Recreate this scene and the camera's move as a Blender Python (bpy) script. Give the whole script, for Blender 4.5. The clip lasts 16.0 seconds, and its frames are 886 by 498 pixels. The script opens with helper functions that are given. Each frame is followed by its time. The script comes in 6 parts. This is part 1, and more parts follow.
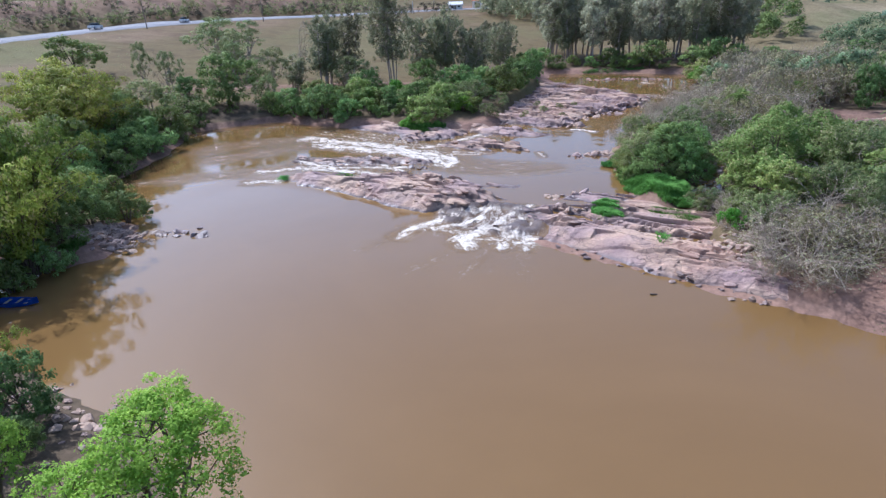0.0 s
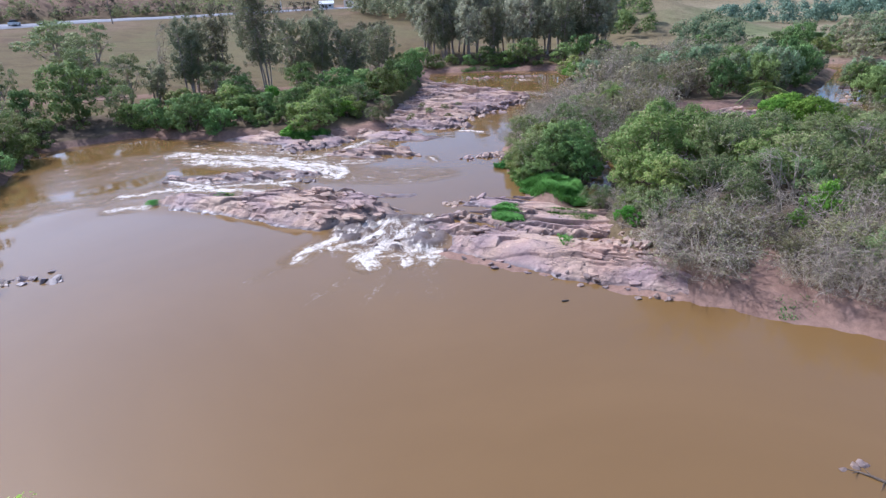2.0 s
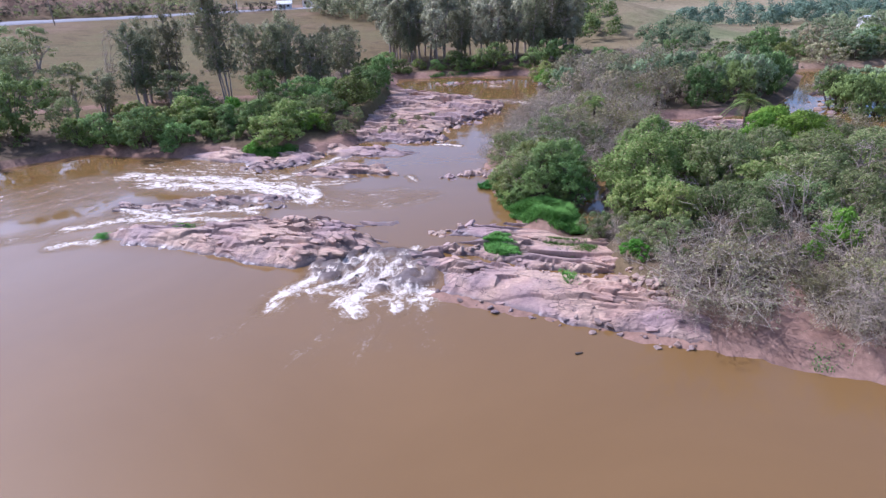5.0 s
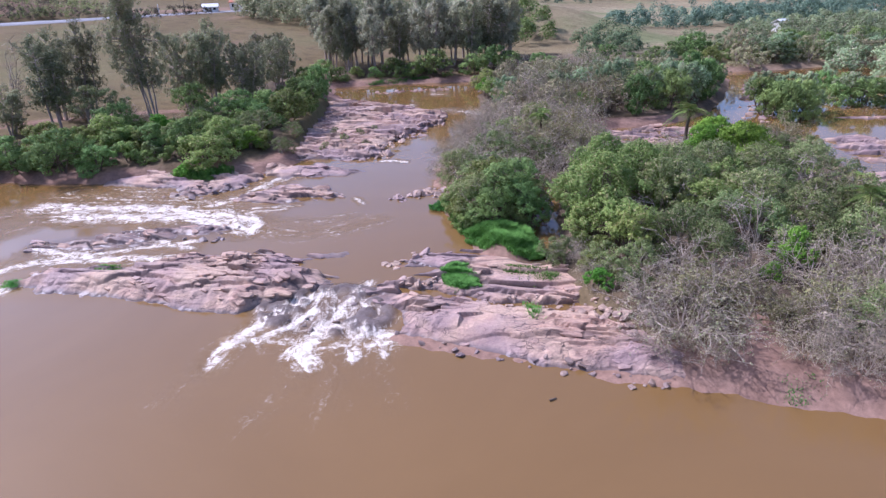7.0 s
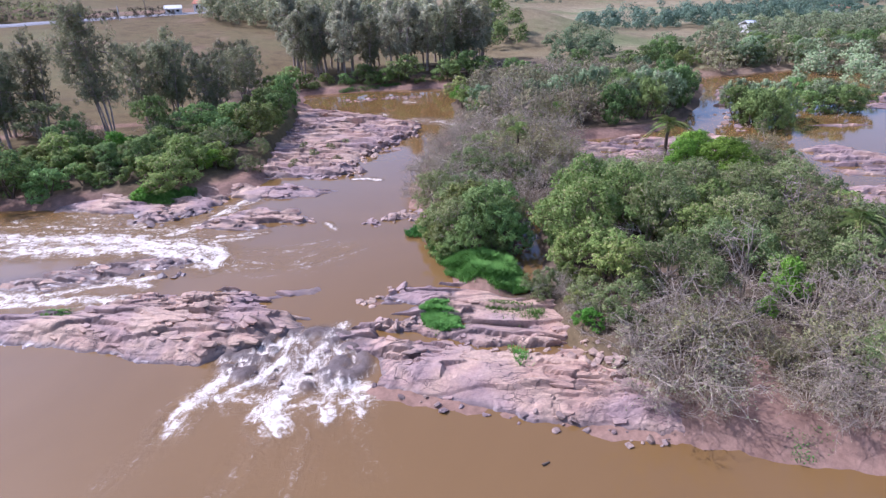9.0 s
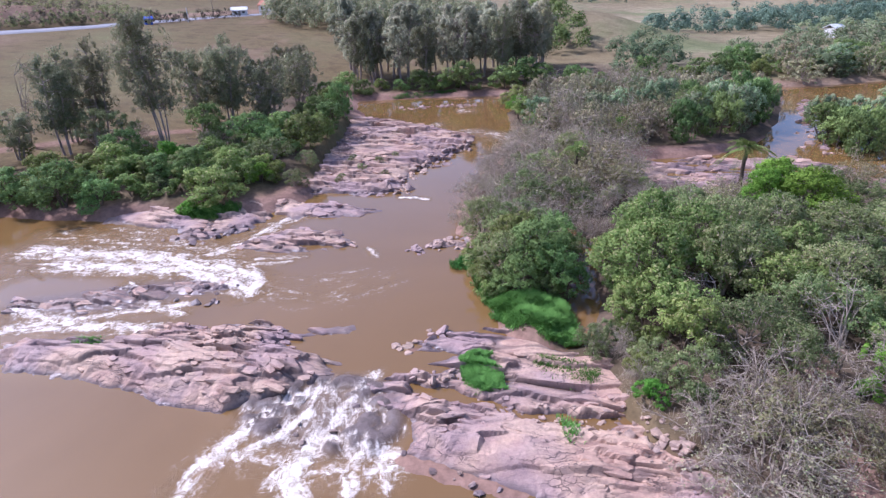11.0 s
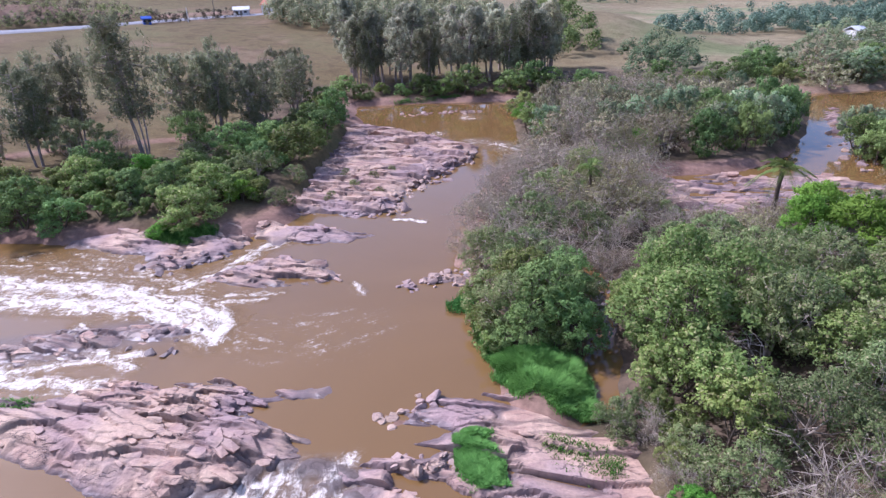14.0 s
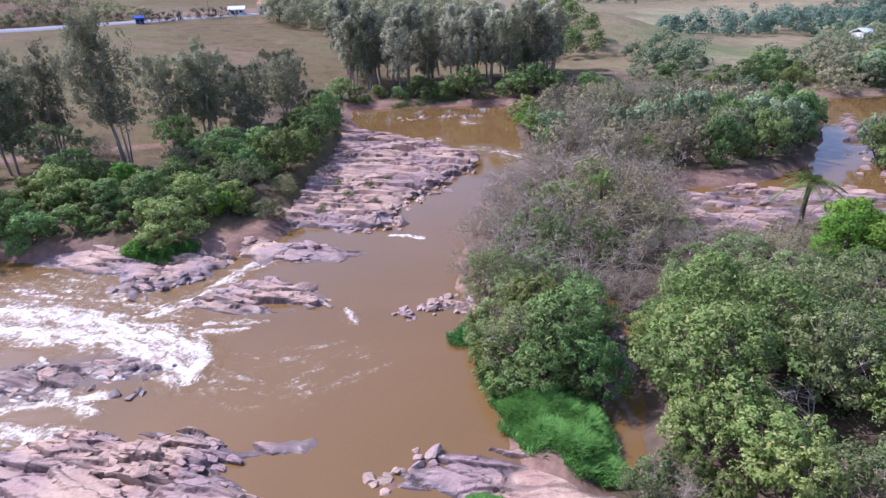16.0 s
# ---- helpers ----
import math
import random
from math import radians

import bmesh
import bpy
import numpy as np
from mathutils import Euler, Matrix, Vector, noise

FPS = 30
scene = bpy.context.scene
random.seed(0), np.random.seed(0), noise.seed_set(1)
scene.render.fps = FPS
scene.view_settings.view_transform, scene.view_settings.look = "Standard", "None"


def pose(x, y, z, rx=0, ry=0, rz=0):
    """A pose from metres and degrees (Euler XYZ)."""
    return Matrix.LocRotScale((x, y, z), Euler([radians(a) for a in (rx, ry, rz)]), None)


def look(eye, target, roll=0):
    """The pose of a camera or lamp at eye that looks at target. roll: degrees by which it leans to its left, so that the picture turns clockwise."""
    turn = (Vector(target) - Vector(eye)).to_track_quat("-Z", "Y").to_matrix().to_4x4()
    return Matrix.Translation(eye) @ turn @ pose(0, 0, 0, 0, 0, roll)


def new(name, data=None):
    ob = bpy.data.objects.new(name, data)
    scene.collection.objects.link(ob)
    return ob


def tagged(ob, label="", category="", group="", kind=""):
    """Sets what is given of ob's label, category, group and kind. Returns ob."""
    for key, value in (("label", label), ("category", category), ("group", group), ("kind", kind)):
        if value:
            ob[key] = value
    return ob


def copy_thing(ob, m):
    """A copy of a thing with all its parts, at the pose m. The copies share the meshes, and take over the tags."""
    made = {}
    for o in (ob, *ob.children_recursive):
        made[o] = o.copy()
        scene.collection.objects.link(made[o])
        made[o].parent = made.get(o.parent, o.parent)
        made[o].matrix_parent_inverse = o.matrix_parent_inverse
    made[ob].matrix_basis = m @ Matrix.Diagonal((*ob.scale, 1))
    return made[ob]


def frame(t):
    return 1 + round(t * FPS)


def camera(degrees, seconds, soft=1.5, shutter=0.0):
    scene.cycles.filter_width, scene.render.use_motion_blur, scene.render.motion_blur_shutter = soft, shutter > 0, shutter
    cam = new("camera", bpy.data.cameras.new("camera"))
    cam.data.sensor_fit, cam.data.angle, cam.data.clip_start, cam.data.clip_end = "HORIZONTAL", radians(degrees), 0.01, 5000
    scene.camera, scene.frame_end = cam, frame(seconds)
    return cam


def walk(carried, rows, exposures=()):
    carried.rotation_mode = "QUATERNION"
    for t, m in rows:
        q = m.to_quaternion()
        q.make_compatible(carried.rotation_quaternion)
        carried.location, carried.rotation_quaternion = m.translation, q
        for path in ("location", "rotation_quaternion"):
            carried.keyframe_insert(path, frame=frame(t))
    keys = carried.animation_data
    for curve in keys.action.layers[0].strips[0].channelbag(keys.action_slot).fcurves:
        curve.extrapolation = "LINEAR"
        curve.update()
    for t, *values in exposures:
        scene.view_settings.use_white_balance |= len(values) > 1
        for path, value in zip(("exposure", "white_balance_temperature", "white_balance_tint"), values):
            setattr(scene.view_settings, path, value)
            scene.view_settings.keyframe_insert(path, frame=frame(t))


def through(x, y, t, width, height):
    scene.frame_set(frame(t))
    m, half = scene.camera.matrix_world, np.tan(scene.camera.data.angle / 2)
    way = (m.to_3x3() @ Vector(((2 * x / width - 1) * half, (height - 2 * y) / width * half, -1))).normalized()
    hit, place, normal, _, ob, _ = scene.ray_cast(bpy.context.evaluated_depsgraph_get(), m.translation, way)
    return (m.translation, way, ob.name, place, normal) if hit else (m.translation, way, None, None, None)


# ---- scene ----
# camera and its walk: a slow forward flight over the river
cam = camera(76.9, 16.0, soft=1.4)
PATH = [
    (0.0, (2.184, -1.391, 13.264), (1.652, 0.366, 12.472), -2.3),
    (0.5, (1.875, -0.9, 13.365), (1.423, 0.877, 12.567), -2.4),
    (1.0, (1.631, -0.399, 13.45), (1.311, 1.403, 12.644), -2.5),
    (1.5, (1.457, 0.091, 13.497), (1.248, 1.907, 12.686), -2.6),
    (2.0, (1.209, 0.606, 13.532), (1.054, 2.427, 12.72), -2.6),
    (2.5, (0.874, 1.187, 13.618), (0.755, 3.007, 12.798), -2.6),
    (3.0, (0.478, 1.674, 13.735), (0.397, 3.496, 12.914), -2.5),
    (3.5, (0.157, 2.206, 13.857), (0.103, 4.03, 13.037), -2.35),
    (4.0, (-0.116, 2.864, 13.991), (-0.155, 4.687, 13.171), -2.3),
    (6.5, (-0.867, 6.206, 15.096), (-0.819, 8.029, 14.275), -2.2),
    (7.0, (-1.053, 6.747, 15.358), (-0.877, 8.56, 14.531), -2.2),
    (7.5, (-1.125, 7.355, 15.623), (-0.878, 9.157, 14.791), -2.2),
    (8.0, (-1.064, 8.061, 15.829), (-0.792, 9.858, 14.995), -2.25),
    (10.5, (-0.29, 11.901, 17.306), (-0.141, 13.712, 16.47), -2.4),
    (11.0, (-0.009, 12.919, 17.374), (0.071, 14.736, 16.542), -2.4),
    (11.5, (0.237, 13.845, 17.416), (0.304, 15.662, 16.584), -2.4),
    (12.0, (0.444, 14.75, 17.437), (0.509, 16.567, 16.604), -2.4),
    (12.5, (0.614, 15.664, 17.447), (0.681, 17.481, 16.615), -2.35),
    (13.0, (0.777, 16.541, 17.46), (0.84, 18.358, 16.626), -2.35),
    (13.5, (0.885, 17.438, 17.452), (0.946, 19.256, 16.62), -2.3),
    (14.0, (0.943, 18.332, 17.437), (1.002, 20.15, 16.604), -2.3),
    (14.5, (0.963, 19.222, 17.399), (1.022, 21.04, 16.568), -2.25),
    (15.0, (0.975, 20.125, 17.372), (1.034, 21.943, 16.541), -2.2),
    (15.5, (0.977, 21.006, 17.355), (1.038, 22.824, 16.523), -2.15),
    (16.0, (0.978, 21.838, 17.355), (1.044, 23.655, 16.523), -2.1),
]
walk(cam, [(t, look(e, g, r)) for t, e, g, r in PATH], exposures=[(0.0, 0.37, 5060, 14), (1.5, 0.37, 5080, 16), (3.5, 0.38, 5080, 23), (7.0, 0.42, 5160, 29), (16.0, 0.44, 5150, 29)])

# sky and sun: high sun from the far left, thin bright haze
SUN_AZ, SUN_EL = 296.0, 48.0          # degrees clockwise from +y, and above the horizon
world = bpy.data.worlds.new("sky")
scene.world = world
world.use_nodes = True
wn = world.node_tree.nodes
sky = wn.new("ShaderNodeTexSky")
sky.sky_type, sky.sun_disc = "NISHITA", False
sky.sun_elevation, sky.sun_rotation = radians(SUN_EL), radians(SUN_AZ)
sky.dust_density, sky.air_density = 2.5, 1.0
wn["Background"].inputs["Strength"].default_value = 0.15
world.node_tree.links.new(sky.outputs["Color"], wn["Background"].inputs["Color"])
sun = new("sun", bpy.data.lights.new("sun", "SUN"))
sun.data.energy, sun.data.angle, sun.data.color = 3.9, radians(0.53), (1.0, 0.95, 0.87)
_a, _e = radians(SUN_AZ), radians(SUN_EL)
SUN_DIR = Vector((math.sin(_a) * math.cos(_e), math.cos(_a) * math.cos(_e), math.sin(_e)))
sun.matrix_world = look(SUN_DIR * 100, (0, 0, 0))


# ---------------------------------------------------------------- materials
def material(name, rough=0.8, spec=0.3):
    m = bpy.data.materials.new(name)
    m.use_nodes = True
    b = m.node_tree.nodes["Principled BSDF"]
    b.inputs["Roughness"].default_value = rough
    b.inputs["Specular IOR Level"].default_value = spec
    return m, m.node_tree.nodes, m.node_tree.links, b


def ramp(n, l, fac, stops):
    r = n.new("ShaderNodeValToRGB")
    while len(r.color_ramp.elements) < len(stops):
        r.color_ramp.elements.new(0.5)
    for e, (p, c) in zip(r.color_ramp.elements, stops):
        e.position, e.color = p, (*c, 1)
    l.new(fac, r.inputs["Fac"])
    return r.outputs["Color"]


def tex_noise(n, l, scale, detail=5.0, rough=0.6, vec=None, distort=0.0):
    t = n.new("ShaderNodeTexNoise")
    t.inputs["Scale"].default_value, t.inputs["Detail"].default_value = scale, detail
    t.inputs["Roughness"].default_value, t.inputs["Distortion"].default_value = rough, distort
    if vec is not None:
        l.new(vec, t.inputs["Vector"])
    return t.outputs["Fac"]


def mixc(n, l, fac, a, b, mode="MIX"):
    m = n.new("ShaderNodeMix")
    m.data_type, m.blend_type = "RGBA", mode
    for sock, v in ((m.inputs[0], fac), (m.inputs[6], a), (m.inputs[7], b)):
        if isinstance(v, (int, float)):
            sock.default_value = v
        elif isinstance(v, tuple):
            sock.default_value = (*v, 1)
        else:
            l.new(v, sock)
    return m.outputs[2]


def maths(n, l, op, a, b=None, c=None, clamp=False):
    m = n.new("ShaderNodeMath")
    m.operation, m.use_clamp = op, clamp
    for i, v in enumerate((a, b, c)):
        if v is None:
            continue
        if isinstance(v, (int, float)):
            m.inputs[i].default_value = v
        else:
            l.new(v, m.inputs[i])
    return m.outputs[0]


def attr(n, name):
    a = n.new("ShaderNodeAttribute")
    a.attribute_name = name
    return a


def bump(n, l, height, strength, distance, b):
    k = n.new("ShaderNodeBump")
    k.inputs["Strength"].default_value, k.inputs["Distance"].default_value = strength, distance
    l.new(height, k.inputs["Height"])
    l.new(k.outputs["Normal"], b.inputs["Normal"])
    return k


def world_pos(n):
    return n.new("ShaderNodeNewGeometry").outputs["Position"]


def leaf_mat(name, dark, light, dry=None, gloss=0.35, through=0.38):
    m, n, l, b = material(name, 0.7, gloss * 0.4)
    geo, inf = n.new("ShaderNodeNewGeometry"), n.new("ShaderNodeObjectInfo")
    f = maths(n, l, "ADD", maths(n, l, "MULTIPLY", geo.outputs["Random Per Island"], 0.3),
              maths(n, l, "MULTIPLY", tex_noise(n, l, 0.45, 3, vec=geo.outputs["Position"]), 0.35))
    f = maths(n, l, "ADD", f, maths(n, l, "MULTIPLY", attr(n, "tone").outputs["Fac"], 0.42))
    col = ramp(n, l, f, [(0.2, dark), (0.85, light)])
    if dry:
        col = mixc(n, l, maths(n, l, "GREATER_THAN", geo.outputs["Random Per Island"], 0.86), col, dry)
    hsv = n.new("ShaderNodeHueSaturation")
    l.new(maths(n, l, "ADD", 0.478, maths(n, l, "MULTIPLY", inf.outputs["Random"], 0.042)), hsv.inputs["Hue"])
    l.new(maths(n, l, "ADD", 0.68, maths(n, l, "MULTIPLY", maths(n, l, "FRACT", maths(n, l, "MULTIPLY", inf.outputs["Random"], 7.3)), 0.66)), hsv.inputs["Value"])
    l.new(col, hsv.inputs["Color"])
    l.new(hsv.outputs["Color"], b.inputs["Base Color"])
    tr, mx = n.new("ShaderNodeBsdfTranslucent"), n.new("ShaderNodeMixShader")
    l.new(hsv.outputs["Color"], tr.inputs["Color"])
    mx.inputs["Fac"].default_value = through
    l.new(b.outputs[0], mx.inputs[1]); l.new(tr.outputs[0], mx.inputs[2])
    l.new(mx.outputs[0], n["Material Output"].inputs["Surface"])
    return m


def bark_mat(name, a, c, scale=3.0):
    m, n, l, b = material(name, 0.85, 0.2)
    f = tex_noise(n, l, scale, 6, 0.7, n.new("ShaderNodeTexCoord").outputs["Object"], 0.6)
    l.new(ramp(n, l, f, [(0.3, a), (0.7, c)]), b.inputs["Base Color"])
    bump(n, l, f, 0.5, 0.03, b)
    return m


LEAF = {
    "mid": leaf_mat("leaves_green", (0.13, 0.185, 0.046), (0.3, 0.37, 0.1), (0.35, 0.33, 0.14)),
    "dark": leaf_mat("leaves_dark_green", (0.115, 0.178, 0.055), (0.265, 0.365, 0.11)),
    "bright": leaf_mat("leaves_bright_green", (0.12, 0.26, 0.03), (0.25, 0.44, 0.06)),
    "olive": leaf_mat("leaves_olive", (0.135, 0.175, 0.06), (0.28, 0.335, 0.125), (0.34, 0.31, 0.16)),
    "grey": leaf_mat("leaves_grey_dry", (0.205, 0.18, 0.1), (0.4, 0.355, 0.21), (0.28, 0.31, 0.13), 0.15, 0.2),
    "euc": leaf_mat("leaves_eucalyptus", (0.14, 0.15, 0.08), (0.3, 0.31, 0.16), (0.34, 0.29, 0.18), 0.3, 0.3),
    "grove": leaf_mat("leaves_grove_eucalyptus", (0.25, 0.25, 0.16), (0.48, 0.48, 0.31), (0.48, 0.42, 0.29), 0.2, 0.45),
    "bamboo": leaf_mat("leaves_bamboo", (0.17, 0.225, 0.03), (0.4, 0.44, 0.08), (0.4, 0.35, 0.12), 0.3, 0.35),
    "grass": leaf_mat("grass_blades", (0.085, 0.19, 0.035), (0.2, 0.38, 0.085), None, 0.2, 0.35),
    "lush": leaf_mat("leaves_lush_green", (0.14, 0.28, 0.03), (0.31, 0.47, 0.07), None, 0.35, 0.45),
    "brown": leaf_mat("leaves_brown_dry", (0.19, 0.17, 0.08), (0.38, 0.34, 0.17), (0.25, 0.27, 0.11), 0.15, 0.25),
    "pasture": leaf_mat("leaves_pale_green", (0.14, 0.17, 0.07), (0.3, 0.34, 0.15), None, 0.2, 0.3),
    "scrub": leaf_mat("leaves_dark_scrub", (0.075, 0.07, 0.05), (0.17, 0.155, 0.1), (0.2, 0.15, 0.11), 0.1, 0.2),
    # distant: dark green shifted to blue, haze painted into the leaves
    "distant": leaf_mat("leaves_blue_haze", (0.1, 0.15, 0.105), (0.22, 0.3, 0.2), None, 0.08, 0.3),
    # far: leaf colour lightened and blued to stand for haze
    "far": leaf_mat("leaves_far_haze", (0.145, 0.2, 0.1), (0.32, 0.4, 0.2), (0.34, 0.32, 0.2), 0.08, 0.3),
}
BARK = {
    "brown": bark_mat("bark_brown", (0.07, 0.05, 0.035), (0.18, 0.14, 0.1)),
    "grey": bark_mat("bark_grey", (0.24, 0.185, 0.135), (0.52, 0.43, 0.335)),
    "pale": bark_mat("bark_pale", (0.22, 0.16, 0.13), (0.5, 0.42, 0.37), 1.2),
}


def water_material():
    m, n, l, b = material("muddy_water", 0.05, 0.85)
    b.inputs["IOR"].default_value = 1.33
    pos = world_pos(n)
    col = ramp(n, l, tex_noise(n, l, 0.05, 4, 0.6, pos, 1.0), [(0.3, (0.166, 0.093, 0.03)), (0.7, (0.195, 0.111, 0.038))])
    fo, fl = attr(n, "foam").outputs["Fac"], attr(n, "flow").outputs["Vector"]
    mp = n.new("ShaderNodeMapping")
    mp.inputs["Scale"].default_value = (0.6, 1.5, 1.0)
    l.new(fl, mp.inputs["Vector"])
    streak = tex_noise(n, l, 1.0, 6, 0.56, mp.outputs["Vector"], 0.9)
    lace = tex_noise(n, l, 2.6, 7, 0.72, pos, 1.2)
    f = maths(n, l, "ADD", maths(n, l, "MULTIPLY", maths(n, l, "SUBTRACT", streak, 0.5), 2.1),
              maths(n, l, "MULTIPLY", maths(n, l, "SUBTRACT", lace, 0.5), 2.0))
    k = n.new("ShaderNodeMapRange")
    k.interpolation_type = "SMOOTHSTEP"
    l.new(maths(n, l, "ADD", f, maths(n, l, "MULTIPLY", fo, 1.1)), k.inputs["Value"])
    k.inputs["From Min"].default_value, k.inputs["From Max"].default_value = 0.28, 1.18
    mask = maths(n, l, "MULTIPLY", k.outputs["Result"], maths(n, l, "MULTIPLY", fo, 4.0, clamp=True), clamp=True)
    thin = attr(n, "thin").outputs["Fac"]
    stone = ramp(n, l, lace, [(0.3, (0.075, 0.058, 0.05)), (0.7, (0.21, 0.165, 0.145))])
    col = mixc(n, l, thin, col, stone)
    froth = ramp(n, l, lace, [(0.28, (0.44, 0.34, 0.24)), (0.6, (0.86, 0.77, 0.64))])
    l.new(mixc(n, l, mask, col, froth), b.inputs["Base Color"])
    l.new(maths(n, l, "ADD", maths(n, l, "ADD", 0.05, maths(n, l, "MULTIPLY", mask, 0.55)), maths(n, l, "MULTIPLY", thin, 0.32)), b.inputs["Roughness"])
    l.new(maths(n, l, "SUBTRACT", 0.85, maths(n, l, "MULTIPLY", maths(n, l, "MAXIMUM", thin, mask), 0.65)), b.inputs["Specular IOR Level"])
    h = maths(n, l, "ADD", maths(n, l, "MULTIPLY", tex_noise(n, l, 0.9, 4, 0.55, pos, 0.5), 0.13),
              maths(n, l, "MULTIPLY", maths(n, l, "MULTIPLY", f, fo), 3.0))
    bump(n, l, h, 0.35, 0.12, b)
    return m


def rock_material(name, a, c, pale, soaked=0.0):
    m, n, l, b = material(name, 0.75, 0.35)
    pos = world_pos(n)
    mp = n.new("ShaderNodeMapping")
    mp.inputs["Rotation"].default_value = (0, 0, radians(20))
    mp.inputs["Scale"].default_value = (0.32, 1.5, 2.0)
    l.new(pos, mp.inputs["Vector"])
    grain = mp.outputs["Vector"]
    band = tex_noise(n, l, 0.9, 7, 0.65, grain, 0.8)
    big = tex_noise(n, l, 0.33, 5, 0.6, pos, 0.8)
    col = ramp(n, l, band, [(0.3, a), (0.5, c), (0.7, pale)])
    col = mixc(n, l, ramp(n, l, big, [(0.42, (0, 0, 0)), (0.62, (0.85, 0.85, 0.85))]), col, (0.57, 0.4, 0.27))
    lilac = tex_noise(n, l, 0.21, 4, 0.55, pos, 0.4)
    col = mixc(n, l, ramp(n, l, lilac, [(0.46, (0, 0, 0)), (0.6, (0.7, 0.7, 0.7))]), col, (0.325, 0.23, 0.222))
    spk = tex_noise(n, l, 7, 6, 0.72, pos)
    col = mixc(n, l, 0.5, col, ramp(n, l, spk, [(0.3, (0.35, 0.31, 0.33)), (0.6, (1.0, 0.98, 0.96))]), "MULTIPLY")
    warp = n.new("ShaderNodeVectorMath")
    warp.operation = "MULTIPLY_ADD"
    nz = n.new("ShaderNodeTexNoise")
    nz.inputs["Scale"].default_value, nz.inputs["Detail"].default_value = 1.6, 4
    l.new(pos, nz.inputs["Vector"])
    l.new(nz.outputs["Color"], warp.inputs[0])
    warp.inputs[1].default_value = (0.7, 0.7, 0.7)
    l.new(grain, warp.inputs[2])
    lines = []
    for sc, w in ((0.8, 0.022), (2.4, 0.04)):
        v = n.new("ShaderNodeTexVoronoi")
        v.feature = "DISTANCE_TO_EDGE"
        v.inputs["Scale"].default_value = sc
        l.new(warp.outputs[0], v.inputs["Vector"])
        k = n.new("ShaderNodeMapRange")
        l.new(v.outputs["Distance"], k.inputs["Value"])
        k.inputs["From Min"].default_value, k.inputs["From Max"].default_value = 0.0, w
        k.inputs["To Min"].default_value, k.inputs["To Max"].default_value = 1.0, 0.0
        lines.append(k.outputs["Result"])
    frac = maths(n, l, "MULTIPLY", lines[1], ramp(n, l, tex_noise(n, l, 0.5, 3, 0.5, pos), [(0.5, (0, 0, 0)), (0.62, (1, 1, 1))]))
    part_of = ramp(n, l, tex_noise(n, l, 0.75, 3, 0.5, pos, 0.5), [(0.47, (0, 0, 0)), (0.56, (0.9, 0.9, 0.9))])
    crk = maths(n, l, "MAXIMUM", maths(n, l, "MULTIPLY", lines[0], part_of), frac)
    crk = maths(n, l, "MAXIMUM", crk, attr(n, "crack").outputs["Fac"])
    col = mixc(n, l, maths(n, l, "MULTIPLY", crk, 0.9), col, (0.075, 0.055, 0.055))
    wet = maths(n, l, "MAXIMUM", attr(n, "wet").outputs["Fac"], soaked)
    col = mixc(n, l, maths(n, l, "MULTIPLY", wet, 0.72), col, (0.1, 0.075, 0.07))
    l.new(col, b.inputs["Base Color"])
    l.new(maths(n, l, "SUBTRACT", 0.75, maths(n, l, "MULTIPLY", wet, 0.45)), b.inputs["Roughness"])
    hh = maths(n, l, "ADD", band, maths(n, l, "MULTIPLY", spk, 0.35))
    bump(n, l, maths(n, l, "SUBTRACT", hh, crk), 0.6, 0.07, b)
    return m


def ground_material():
    m, n, l, b = material("earth_and_dry_grass", 0.95, 0.1)
    pos = world_pos(n)
    big, mid, fine = tex_noise(n, l, 0.02, 5, 0.6, pos), tex_noise(n, l, 0.22, 6, 0.65, pos, 0.4), tex_noise(n, l, 2.4, 6, 0.7, pos)
    dry = ramp(n, l, mid, [(0.3, (0.11, 0.077, 0.036)), (0.55, (0.185, 0.135, 0.06)), (0.75, (0.12, 0.11, 0.044))])
    dry = mixc(n, l, ramp(n, l, big, [(0.5, (0, 0, 0)), (0.7, (0.55, 0.55, 0.55))]), dry, (0.2, 0.2, 0.08))
    soil = ramp(n, l, mid, [(0.3, (0.22, 0.125, 0.085)), (0.7, (0.39, 0.245, 0.175))])
    # leaf litter of the woods; on the near bank this colour stands for shade
    litter_shade = ramp(n, l, mid, [(0.3, (0.06, 0.05, 0.03)), (0.6, (0.17, 0.12, 0.08)), (0.8, (0.1, 0.115, 0.045))])
    green = ramp(n, l, big, [(0.35, (0.32, 0.25, 0.14)), (0.52, (0.38, 0.31, 0.18)), (0.62, (0.24, 0.27, 0.12))])
    green = mixc(n, l, 0.7, green, ramp(n, l, mid, [(0.35, (0.5, 0.5, 0.45)), (0.6, (1, 1, 1))]), "MULTIPLY")
    col = mixc(n, l, attr(n, "soil").outputs["Fac"], dry, soil)
    col = mixc(n, l, attr(n, "litter_shade").outputs["Fac"], col, litter_shade)
    col = mixc(n, l, attr(n, "green").outputs["Fac"], col, green)
    col = mixc(n, l, 0.75, col, ramp(n, l, fine, [(0.3, (0.45, 0.45, 0.45)), (0.65, (1, 1, 1))]), "MULTIPLY")
    l.new(col, b.inputs["Base Color"])
    bump(n, l, maths(n, l, "ADD", mid, maths(n, l, "MULTIPLY", fine, 0.3)), 0.6, 0.15, b)
    return m


WATER, GROUND = water_material(), ground_material()
ROCK = rock_material("bedrock_gneiss", (0.285, 0.172, 0.127), (0.435, 0.272, 0.195), (0.6, 0.41, 0.28))


